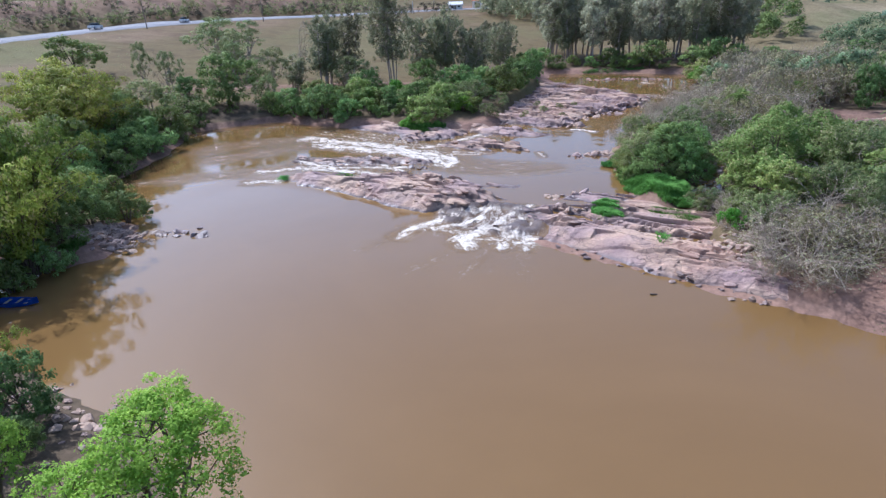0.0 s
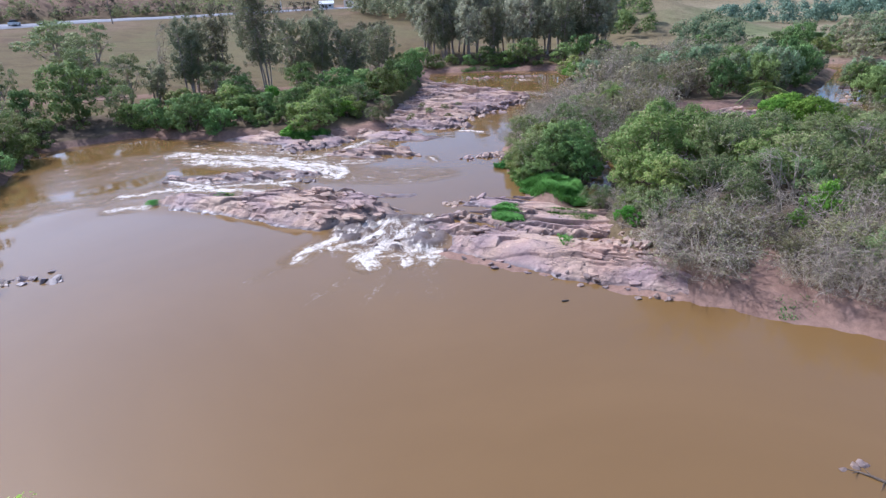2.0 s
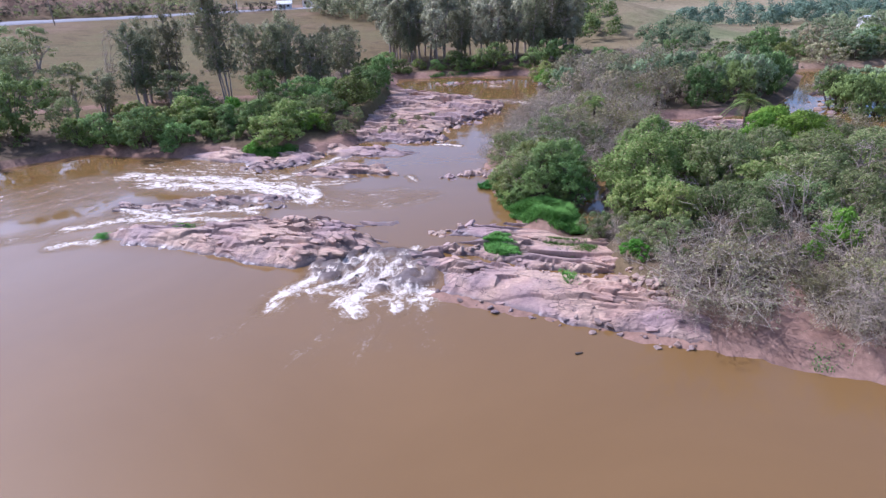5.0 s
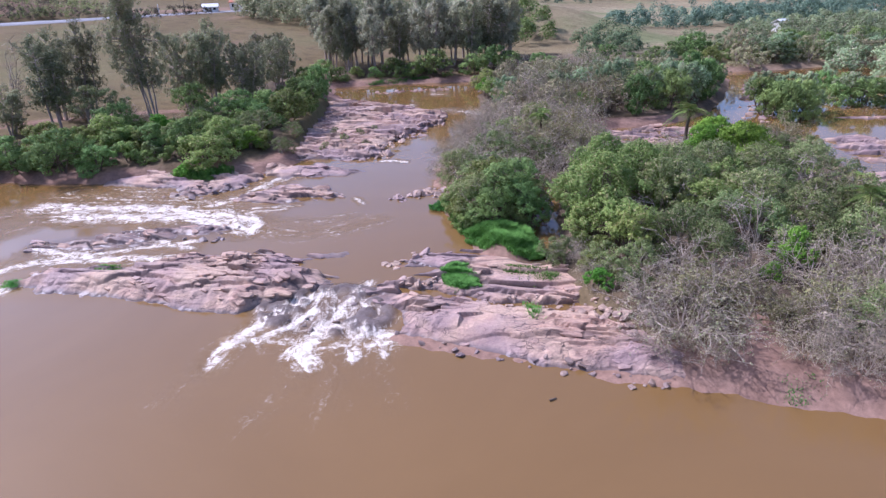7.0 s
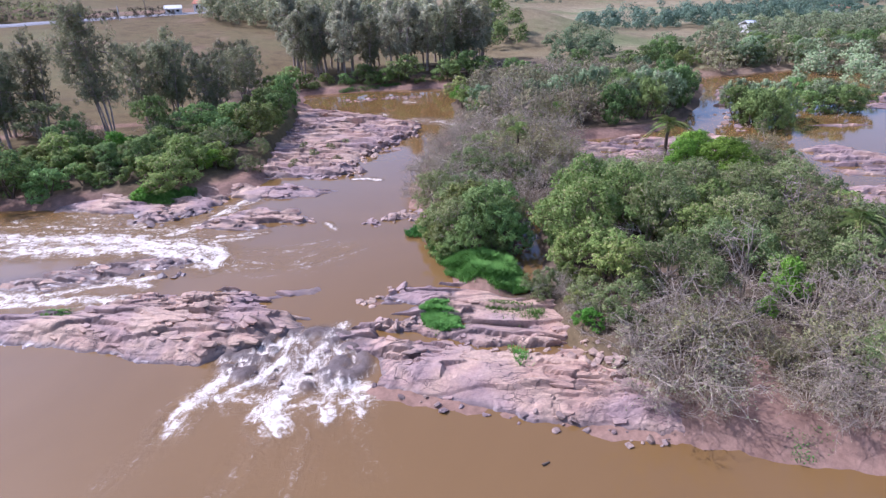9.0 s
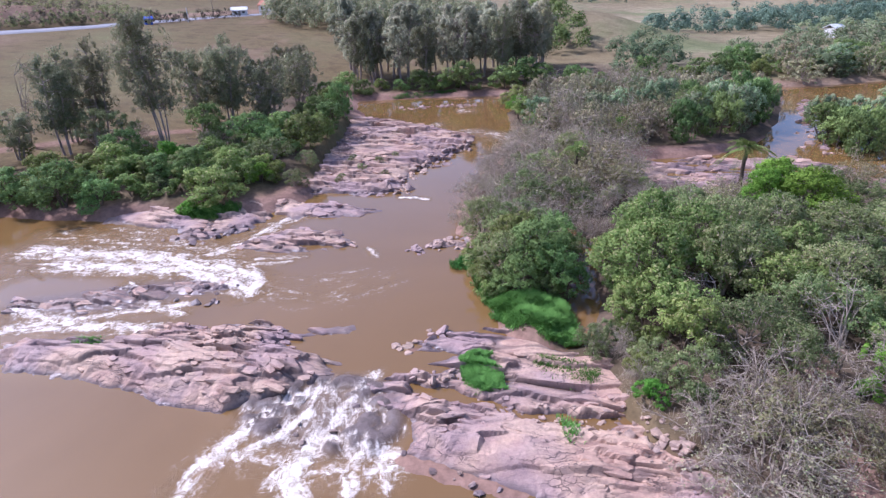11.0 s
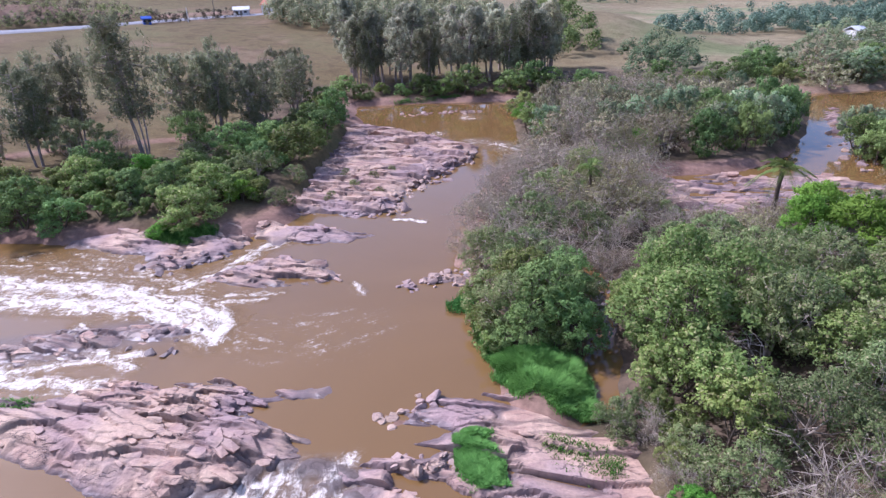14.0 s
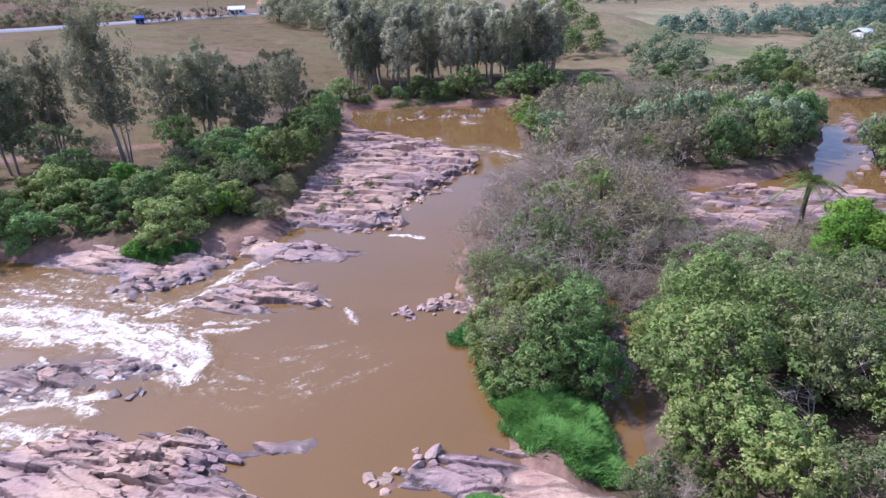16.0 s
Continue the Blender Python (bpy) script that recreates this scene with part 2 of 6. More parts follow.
def plain(name, col, rough=0.7, scale=2.0, vary=0.15):
    m, n, l, b = material(name, rough)
    f = tex_noise(n, l, scale, 5, 0.6, world_pos(n))
    lo, hi = tuple(c * (1 - vary) for c in col), tuple(min(1, c * (1 + vary)) for c in col)
    l.new(ramp(n, l, f, [(0.3, lo), (0.7, hi)]), b.inputs["Base Color"])
    return m


STONE = rock_material("loose_stone", (0.17, 0.115, 0.09), (0.32, 0.225, 0.175), (0.45, 0.33, 0.26))
STONE_WET = rock_material("wet_stone", (0.15, 0.105, 0.085), (0.25, 0.18, 0.145), (0.36, 0.27, 0.22), 0.6)
ASPHALT = plain("grey_asphalt", (0.25, 0.24, 0.24), 0.85, 1.5)
PAINT = {"white": plain("white_paint", (0.7, 0.7, 0.68), 0.4), "blue": plain("blue_paint", (0.03, 0.09, 0.4), 0.4), "red": plain("red_tiles", (0.42, 0.16, 0.09), 0.8),
         "dark": plain("dark_rubber", (0.03, 0.03, 0.035), 0.6), "glass": plain("dark_glass", (0.02, 0.025, 0.03), 0.1), "wood": plain("weathered_wood", (0.25, 0.2, 0.15), 0.9),
         "lime": plain("limewash_wall", (0.75, 0.72, 0.66), 0.9)}


# ---------------------------------------------------------------- small tools
def hash2(i, j, seed):
    h = np.sin(i * 127.1 + j * 311.7 + seed * 74.7) * 43758.5453
    return h - np.floor(h)


def vnoise(x, y, seed=0):
    xi, yi = np.floor(x), np.floor(y)
    u, v = x - xi, y - yi
    u, v = u * u * (3 - 2 * u), v * v * (3 - 2 * v)
    a, b2 = hash2(xi, yi, seed), hash2(xi + 1, yi, seed)
    c, d = hash2(xi, yi + 1, seed), hash2(xi + 1, yi + 1, seed)
    return a + (b2 - a) * u + (c - a) * v + (a - b2 - c + d) * u * v


def fbm(x, y, seed=0, octaves=4):
    s, amp, tot = 0.0, 1.0, 0.0
    for o in range(octaves):
        s, tot = s + amp * vnoise(x * 2 ** o, y * 2 ** o, seed + o), tot + amp
        amp *= 0.5
    return s / tot


def step(e0, e1, v):
    t = np.clip((v - e0) / (e1 - e0), 0, 1)
    return t * t * (3 - 2 * t)


def inside(x, y, poly):
    """Distance to the outline of a plan polygon, positive inside."""
    d2, sign = np.full(np.shape(x), 1e12), np.zeros(np.shape(x), bool)
    for (ax, ay), (bx, by) in zip(poly, poly[1:] + poly[:1]):
        ex, ey = bx - ax, by - ay
        t = np.clip(((x - ax) * ex + (y - ay) * ey) / (ex * ex + ey * ey), 0, 1)
        d2 = np.minimum(d2, (x - ax - t * ex) ** 2 + (y - ay - t * ey) ** 2)
        if ay != by:
            sign ^= ((ay > y) != (by > y)) & (x < ex * (y - ay) / ey + ax)
    return np.where(sign, 1, -1) * np.sqrt(d2)


def along(x, y, line):
    """Distance to a plan line, and how far along and to which side."""
    best, run, side = np.full(np.shape(x), 1e9), np.zeros(np.shape(x)), np.zeros(np.shape(x))
    s0 = 0.0
    for (ax, ay), (bx, by) in zip(line, line[1:]):
        ex, ey = bx - ax, by - ay
        ln = math.hypot(ex, ey)
        t = np.clip(((x - ax) * ex + (y - ay) * ey) / ln ** 2, 0, 1)
        d = np.hypot(x - ax - t * ex, y - ay - t * ey)
        c = ((x - ax) * ey - (y - ay) * ex) / ln
        near = d < best
        best, run, side = np.where(near, d, best), np.where(near, s0 + t * ln, run), np.where(near, c, side)
        s0 += ln
    return best, run, side


def mesh_ob(name, verts, faces, mat, smooth=False, attrs=(), normals=None):
    me = bpy.data.meshes.new(name)
    v, f = np.asarray(verts, np.float32), np.asarray(faces, np.int32)
    me.vertices.add(len(v)); me.vertices.foreach_set("co", v.ravel())
    k = f.shape[1]
    me.loops.add(f.size); me.loops.foreach_set("vertex_index", f.ravel())
    me.polygons.add(len(f))
    me.polygons.foreach_set("loop_start", np.arange(0, f.size, k, dtype=np.int32))
    me.polygons.foreach_set("use_smooth", np.full(len(f), smooth or normals is not None))
    me.update(calc_edges=True)
    me.validate()
    for nm, vals in attrs:
        vals = np.asarray(vals, np.float32)
        if vals.ndim == 1:
            me.attributes.new(nm, "FLOAT", "POINT").data.foreach_set("value", vals)
        else:
            me.attributes.new(nm, "FLOAT_VECTOR", "POINT").data.foreach_set("vector", vals.ravel())
    if normals is not None:
        me.normals_split_custom_set_from_vertices(normals.tolist())
    me.materials.append(mat)
    return new(name, me)


def grid_faces(nx, ny):
    i = np.arange(nx * ny).reshape(ny, nx)
    return np.stack([i[:-1, :-1], i[:-1, 1:], i[1:, 1:], i[1:, :-1]], -1).reshape(-1, 4)


def axis(lo, hi, pitch, far_lo, far_hi, growth=1.13):
    mid = list(np.arange(lo, hi + 1e-6, pitch))
    up, s = [mid[-1]], pitch
    while up[-1] < far_hi:
        s *= growth
        up.append(up[-1] + s)
    dn, s = [mid[0]], pitch
    while dn[-1] > far_lo:
        s *= growth
        dn.append(dn[-1] - s)
    return np.array(dn[:0:-1] + mid + up[1:])


def part(name, ob, parent, label=""):
    ob.name = name
    ob.parent = parent
    return tagged(ob, label) if label else ob


# ---------------------------------------------------------------- the plan
POOL = [(-1.4, 30.2), (2.4, 28), (5.3, 26.8), (8, 25.4), (10.2, 24.5), (12.6, 23.8), (14.6, 22.7), (17.5, 21.4), (24, 18), (34, 10), (44, -8), (50, -60),
        (-30, -60), (-8, -20), (-4, 2), (-8, 7.5), (-13, 10.3), (-18, 11.5), (-24, 13), (-30, 16), (-30, 20), (-27.6, 21.3), (-26.5, 22.7), (-29, 27.6),
        (-33, 29), (-39.3, 32.3), (-40.5, 38), (-42, 46), (-46.5, 55.7), (-43, 60), (-38.7, 62.8), (-33, 61.2), (-27.5, 60), (-21, 58), (-19.3, 54.6),
        (-14, 55), (-11.5, 57.8), (-10.5, 62), (-9.5, 64.6), (-5, 62.6)]
CHANNEL = [(-5, 62.6), (-1.7, 64), (-0.9, 69), (2.9, 74.4), (6.1, 78.7), (7.9, 84), (4.9, 88), (-2, 96), (-6.9, 99.6), (-9.2, 108), (-9.4, 115.1),
           (3, 115.6), (18.4, 113.3), (40, 114), (66, 108), (110, 112), (112, 98), (66, 98.5), (50, 103), (30, 105), (18, 103), (14.5, 98), (13.5, 90), (13.1, 81),
           (11, 76), (8, 71), (6.4, 66.7), (3.8, 58.8), (3.1, 54.4), (2.4, 50.8), (3.1, 47), (3.2, 45), (4, 41), (4.1, 38.8), (1.2, 39.1), (-1.1, 37.5), (-1.2, 33.5), (-1.4, 30.2),
           (-12, 33), (-26, 42), (-21, 57)]
BRANCH = [(58, 99), (62, 104), (84, 107), (112, 98), (140, 82), (140, 20), (110, -20), (66, -25), (50, 10), (39, 30), (35.2, 41), (35.6, 44.5), (38.2, 49), (42, 57), (41, 61),
          (28, 60), (22, 60.5), (21.5, 66), (24.5, 69.5), (33, 70), (40, 74.6), (48, 84)]
CREEK = [(7.4, 36.6), (8.0, 38), (8.3, 40.5), (9.4, 43.5), (10.4, 46), (11.2, 49.5), (10.8, 53), (11.8, 53.2), (12.6, 49.5), (11.8, 45.5), (10.9, 43), (10.1, 40), (9.3, 37)]
RILL = [(-0.9, 34.7), (1.0, 33.9), (2.2, 33.3), (4.5, 31.9), (7.4, 31.4), (8.6, 30.9), (7, 30.6), (4.4, 31.3), (2.2, 32.7), (0.6, 33.2), (-0.9, 33.9)]
NOTCH = [(-1.3, 37.4), (0.6, 36.9), (1.4, 36.4), (1.2, 35.9), (-0.2, 35.7), (-1.3, 35.3)]
WATERS = [POOL, CHANNEL, BRANCH, CREEK, NOTCH]

LEDGES = {
    "island": [(-25.5, 39.0), (-21.8, 38.1), (-18.4, 37.0), (-13.3, 34.8), (-11, 33.9), (-9.6, 33.1), (-8.0, 34.3), (-6.1, 35.2), (-5, 35.8), (-3.9, 36.3), (-3.7, 37.3), (-5.3, 37.8), (-7.4, 38.9), (-5.4, 39.1), (-3.6, 38.8), (-4.0, 40.5), (-6.6, 40.6), (-7.4, 40.0), (-9, 41),
               (-13.4, 41.7), (-15.5, 41.6), (-18, 40.7), (-22, 41.3), (-25, 40.6)],
    "right": [(-2.9, 34.9), (-2.5, 33.5), (-1.5, 32.9), (-1.5, 30.3), (2.4, 28.0), (8, 25.4), (11, 24.2), (11.6, 24.8), (10.8, 27), (9.4, 29), (9.2, 31), (9.2, 35), (7.2, 36.6), (6.2, 37.3), (4.3, 38.8), (2.6, 39.2),
              (0.8, 39.5), (-1.2, 37.8), (0.4, 36.6), (-0.8, 35.6)],
    "spit": [(-14.8, 52.5), (-12.5, 50.7), (-9.3, 50.7), (-5.3, 51), (-4.2, 51.7), (-6.6, 54.5), (-9.4, 55.7), (-12, 54.6)],
    "bar": [(-12.5, 58), (-8, 57.2), (-5, 57.1), (-2.7, 58.6), (-6, 60.5), (-9.5, 61.5), (-13, 62)],
    "shelf": [(-10.5, 64.2), (-5, 62.5), (-1.7, 64), (-0.8, 69), (2.9, 74.4), (6.3, 78.7), (8.2, 84), (4.9, 88.4), (-2, 96.3), (-7.2, 99.8), (-9.5, 97), (-10, 85), (-11, 74)],
    "cove": [(-28, 61), (-27.2, 59.4), (-20.2, 57), (-19.6, 54.6), (-16.5, 54.2), (-13.6, 55.6), (-12.5, 59), (-16, 61), (-22, 62)],
    "sill": [(-27, 46.2), (-23, 46.7), (-19.7, 47.2), (-16, 47.9), (-13.6, 47.3), (-12.2, 45.8), (-13.4, 45.0), (-16.4, 44.4), (-17.8, 43.6), (-22, 43.4), (-26, 44.4)],
    "point": [(2.2, 49.4), (0.3, 50.1), (0.2, 51.1), (2.2, 52.4), (4.2, 52.8), (4.4, 48.4)],
    "flat": [(22, 69), (20.6, 59.5), (25, 57.6), (31, 60.6), (36.5, 58.6), (41, 60), (43.4, 63.6), (40, 67.6), (30, 69.4)],
    "bank_flat": [(40.6, 52.4), (41.4, 50), (46, 49.4), (52, 52), (58, 53), (57, 55.4), (50, 55.6), (48.4, 60.6), (44, 59.4)],
    "side_flat": [(35.2, 43.6), (38.2, 42), (46, 41), (56, 43), (58, 46.4), (50, 48), (44, 48.2), (38, 48.4)],
    "far_flat": [(51, 69.4), (55, 65.4), (60, 66), (57.4, 68.6), (53.4, 71)],
    "gravel_flat": [(66, 75), (69, 72.6), (80, 78), (88, 82), (84, 86), (76, 83.4)],
    "head_flat": [(48.4, 80.6), (50.4, 80), (58, 90.6), (63, 98), (60, 99), (54, 90)],
    "weir": [(-9.2, 34.6), (-8.5, 32.6), (-5.5, 31.0), (-2.5, 30.6), (-1.2, 31.6), (-1.2, 34.2), (-3, 35.6), (-6, 36)],
}
LEVEL = {"island": 0.9, "right": 0.75, "spit": 0.8, "bar": 0.75, "shelf": 0.95, "cove": 0.8, "sill": 0.66, "point": 0.65, "flat": 0.62, "weir": -0.35, "bank_flat": 0.6, "side_flat": 0.62, "far_flat": 0.52, "gravel_flat": 0.6, "head_flat": 0.58}
UPPER, LOWER = 0.42, 0.0
FALL_LINE = [(-60, 50), (-32, 46), (-25.5, 40.2), (-12, 38), (-8.6, 35.0), (-5, 33.6), (-1.3, 32.6), (6, 29), (40, 12)]


def water_level(x, y):
    """The upper reach stands above the pool, and falls over the ledge."""
    d, _, side = along(x, y, FALL_LINE)
    s = np.where(side < 0, d, -d)
    return LOWER + (UPPER - LOWER) * step(-2.4, 2.0, s / (1 + 4 * step(-25, -33, x)))


def water_depth(x, y):
    return np.maximum.reduce([inside(x, y, p) for p in WATERS])


WOOD_FLOOR = [(10, 26), (20, 22.6), (46, 16), (46, 40), (37, 47), (38, 58), (21, 60), (12, 70), (13, 100), (58, 99), (47, 80), (36, 72), (14, 72), (6.6, 64), (3.2, 52), (3.6, 41), (8, 34)]
ROAD = [(-140, 20), (-133, 60), (-129, 97), (-127, 125), (-121, 150), (-112, 172), (-102, 187), (-95, 199), (-88, 213), (-80, 228), (-70, 246), (-56, 268), (-40, 292), (-20, 320)]


def hills(x, y):
    s = (x + 46) * -0.85 + (y - 56) * 0.52
    z = 10.5 * step(0, 150, s) + 1.2 * step(2, 25, s)
    z = z + 26 * step(165, 420, s + 40 * (fbm(x / 120, y / 120, 5, 3) - 0.5)) * step(40, -160, x)
    r = np.hypot(x, y - 20)
    z = z + (fbm(x / 260, y / 260, 9, 3) * 90 + 30) * step(380, 1500, r)
    z = z + 9.5 * np.exp(-(((x - 50) / 24) ** 2 + ((y - 186) / 24) ** 2))
    d, _, side = along(x, y, ROAD)
    z = z + 6.0 * step(6, 22, d) * (side < 0) * step(60, -40, x) * step(260, 200, y)
    lump = 1.2 * (fbm(x / 22, y / 22, 3) - 0.5) * step(20, 60, r)
    return z + lump * step(4.5, 12, d)


def land(x, y):
    d = water_depth(x, y) + 0.9 * (fbm(x / 2.2, y / 2.2, 1) - 0.5)
    bank = 0.55 * step(0, 1.3, -d) + 1.3 * step(0.6, 9, -d) * (1 - 0.7 * step(-3, 4, inside(x, y, WOOD_FLOOR))) + 0.1
    bed = -0.9 * step(0, 2.5, d)
    z = np.where(d < 0, bank + hills(x, y) * step(0, 30, -d), bed)
    z = z + 0.25 * (fbm(x / 1.7, y / 1.7, 4) - 0.5) * step(0.2, 3, -d)
    rill = inside(x, y, RILL)
    z = np.where(rill > -0.8, z - 0.75 * step(-0.8, 0.3, rill) * (z > 0.1), z)
    up = water_level(x, y)
    z = z + up * step(-40, 0, d) * 0.9
    for key, poly in LEDGES.items():
        k = step(-0.2, 1.6, inside(x, y, poly))
        z = np.where(k > 0, z * (1 - k) + np.minimum(z, -0.25) * k, z)
    return z


SHEET = {}


def land_at(x, y):
    """Height of the ground sheet at a place of the plan."""
    ax, ay, z = SHEET["ground"]
    i, j = int(np.searchsorted(ax, x)) - 1, int(np.searchsorted(ay, y)) - 1
    u, v = (x - ax[i]) / (ax[i + 1] - ax[i]), (y - ay[j]) / (ay[j + 1] - ay[j])
    return float((z[j, i] * (1 - u) + z[j, i + 1] * u) * (1 - v) + (z[j + 1, i] * (1 - u) + z[j + 1, i + 1] * u) * v)


# ---------------------------------------------------------------- ground, one sheet to the horizon
BARE_EARTH = [[(9.6, 26.6), (13, 24.2), (20, 21.2), (20.4, 22), (15.4, 24.8), (16.6, 28.4), (15.6, 28.8), (13.8, 25.8), (10.4, 27)], [(15.8, 31.6), (17.8, 31.4), (18.6, 33.8), (16.8, 34.4)], [(20.6, 36.2), (22.6, 36), (22.8, 37.4), (21, 37.6)], [(-27.5, 59.6), (-20, 57), (-18.6, 58.8), (-24, 61.4)]]
# part of the near bank darkened in colour where trees shade it
NEAR_SHORE_SHADE = [(-8, 10), (-12, 11.5), (-32, 16), (-40, 10), (-20, 0), (-4, 2)]
SHORE_L = [(-50, 30), (-28, 20), (-30, 28), (-40, 33), (-46, 57), (-38, 64), (-20, 61), (-11, 66), (-10, 98), (-11, 118), (120, 118), (120, 150), (-20, 128), (-28, 80), (-48, 68), (-60, 50)]


def build_ground():
    ax = axis(-48, 48, 0.55, -3500, 3500)
    ay = axis(-12, 120, 0.55, -1500, 4200)
    x, y = [a.ravel() for a in np.meshgrid(ax, ay)]
    z = land(x, y)
    SHEET["ground"] = (ax, ay, z.reshape(len(ay), len(ax)))
    d = -water_depth(x, y) + 1.2 * (fbm(x / 3, y / 3, 8) - 0.5)
    soil = np.clip(step(4.5, 1.5, d) + 0.35 * step(0.62, 0.75, fbm(x / 14, y / 14, 12)), 0, 1)
    path, _, _ = along(x, y, [(-60, 72), (-40, 84), (-24, 92), (-14, 104), (-8, 130)])
    soil = np.maximum(soil, 0.8 * step(1.6, 0.5, path))
    rd, _, rs = along(x, y, ROAD)
    soil = np.maximum(soil, 0.7 * step(7, 14, rd) * step(60, 40, rd) * (rs < 0) * (x < 0))
    litter_dim = np.maximum(step(-1, 2, inside(x, y, WOOD_FLOOR)), 0.9 * step(-1, 3, inside(x, y, SHORE_L)))
    # tree shade on the near bank, painted with the dark litter colour
    litter_dim = np.maximum(litter_dim, 0.9 * step(-0.5, 1.0, inside(x, y, NEAR_SHORE_SHADE)))
    green = (0.55 + 0.45 * step(0.4, 0.6, fbm(x / 60, y / 60, 31))) * step(110, 170, np.hypot(x, y)) * step(10, 50, x)
    for bare in BARE_EARTH:
        k = step(-0.6, 0.5, inside(x, y, bare) + 0.8 * (fbm(x / 0.9, y / 0.9, 14) - 0.5))
        litter_dim, soil = litter_dim * (1 - k), np.maximum(soil, k)
    ob = mesh_ob("ground", np.c_[x, y, z], grid_faces(len(ax), len(ay)), GROUND, True,
                 [("soil", soil * (litter_dim < 0.5)), ("litter_shade", litter_dim), ("green", green)])
    tagged(ob, "dry tan pasture, reddish earth banks and far hills", "ground", kind="structure")


# ---------------------------------------------------------------- river
FOAM = [  # plan line, half width, strength
    ([(-4.9, 34.9), (-6.2, 34.4), (-7.2, 33.9), (-8.3, 32.7), (-9.1, 31.6)], 0.5, 0.9),
    ([(-8.3, 32.7), (-9.0, 31.4), (-9.7, 30.6), (-9.9, 29.6)], 0.7, 0.72),
    ([(-5.6, 33.4), (-6.7, 32.3), (-7.8, 31.5)], 0.36, 0.85),
    ([(-2.7, 35.5), (-3.6, 34.2), (-4.1, 33.0), (-4.9, 31.8)], 0.42, 0.9),
    ([(-4.9, 31.9), (-5.6, 30.6), (-5.9, 29.6), (-5.5, 28.9)], 0.75, 0.85),
    ([(-5.2, 31.8), (-4.3, 31.9), (-3.4, 31.6), (-2.6, 30.9), (-1.6, 30.6)], 0.45, 0.92),
    ([(-3.2, 31.0), (-3.3, 29.8), (-3.2, 28.9)], 0.5, 0.72),
    ([(-2.2, 30.7), (-1.9, 29.6), (-1.8, 29.0)], 0.45, 0.68),
    ([(-4.6, 31.2), (-6.0, 30.4), (-6.4, 29.6)], 0.5, 0.7),
    ([(-9.2, 31.8), (-7.2, 31.0), (-5.4, 30.1), (-3.5, 29.9), (-1.6, 29.8)], 0.7, 0.48),
    ([(-11.7, 47.4), (-13.7, 49.0), (-17.5, 50.6), (-21.9, 52.1), (-26.1, 53.0), (-30, 54)], 1.45, 0.76),
    ([(-11.3, 45.4), (-13.4, 47.3), (-16.4, 49.0), (-19.3, 49.5), (-22.5, 50.2), (-27, 51.2)], 1.2, 0.8),
    ([(-9.6, 58.8), (-11.3, 57.4), (-12.4, 55.4), (-13.6, 53.2), (-15.6, 51.8)], 0.95, 0.66),
    ([(-11.0, 45.0), (-10.9, 46.4), (-11.5, 47.8)], 0.55, 1.0),
    ([(-25.4, 44.8), (-22.6, 43.3), (-19.5, 42.2), (-16.0, 41.0)], 0.75, 0.66),
    ([(-28, 41.4), (-24.1, 42.3), (-21.5, 42.1), (-18.8, 41.7), (-15.2, 41.4)], 0.6, 0.62),
    ([(-24.4, 42.4), (-21.3, 42.9), (-19.8, 43.3), (-17.5, 43.8), (-15.1, 43.9)], 0.65, 0.6),
    ([(-14.6, 42.8), (-16.8, 44.2), (-18.2, 45.6), (-19.7, 47.2)], 0.5, 0.6),
    ([(-29, 55.8), (-24, 55), (-19, 53.6), (-14.5, 52)], 2.2, 0.36),
    ([(-31, 58), (-25, 57.6), (-20, 56)], 1.2, 0.3),
    ([(-26, 42.4), (-29, 40.6), (-33, 39), (-37, 37)], 1.2, 0.2),
    ([(-30, 54), (-34, 52), (-39, 48)], 2.2, 0.2),
    ([(-27, 51), (-31, 48.4), (-35, 45)], 1.6, 0.2),
    ([(-9.4, 49.3), (-11.9, 49.3)], 0.3, 0.6),
    ([(-11.8, 50.2), (-8.4, 50.1)], 0.4, 0.5),
    ([(-1.6, 61.8), (-0.3, 61.7), (0.9, 61.0)], 0.28, 1.0),
    ([(7.2, 86.6), (9, 86.5), (11, 84.5), (12, 83)], 1.2, 0.66),
    ([(2.5, 93), (5, 91)], 0.6, 0.5),
    ([(7.5, 102), (12, 103)], 0.6, 0.5),
    ([(-3.8, 50.9), (-3.3, 49.4)], 0.35, 0.6),
    ([(-11, 45.2), (-8, 44.2), (-6, 44), (-4, 44.6), (-2.4, 45.5)], 1.6, 0.2),
    ([(-9, 46.8), (-6.6, 46.2), (-4.6, 46.8)], 1.2, 0.16),
    ([(-5.8, 28.8), (-6.4, 27.0), (-7.2, 25.4)], 1.0, 0.12),
    ([(-2.4, 28.6), (-1.8, 26.8), (-1.6, 25.4)], 1.0, 0.11),
    ([(-9.8, 29.8), (-10.6, 28.4), (-11.4, 27.2)], 1.0, 0.11),
    ([(-4.2, 29.4), (-4.2, 27.4), (-4.4, 26.0)], 1.2, 0.13),
    ([(-22, 40.5), (-24.5, 39.4), (-27, 38.6)], 0.7, 0.55),
]


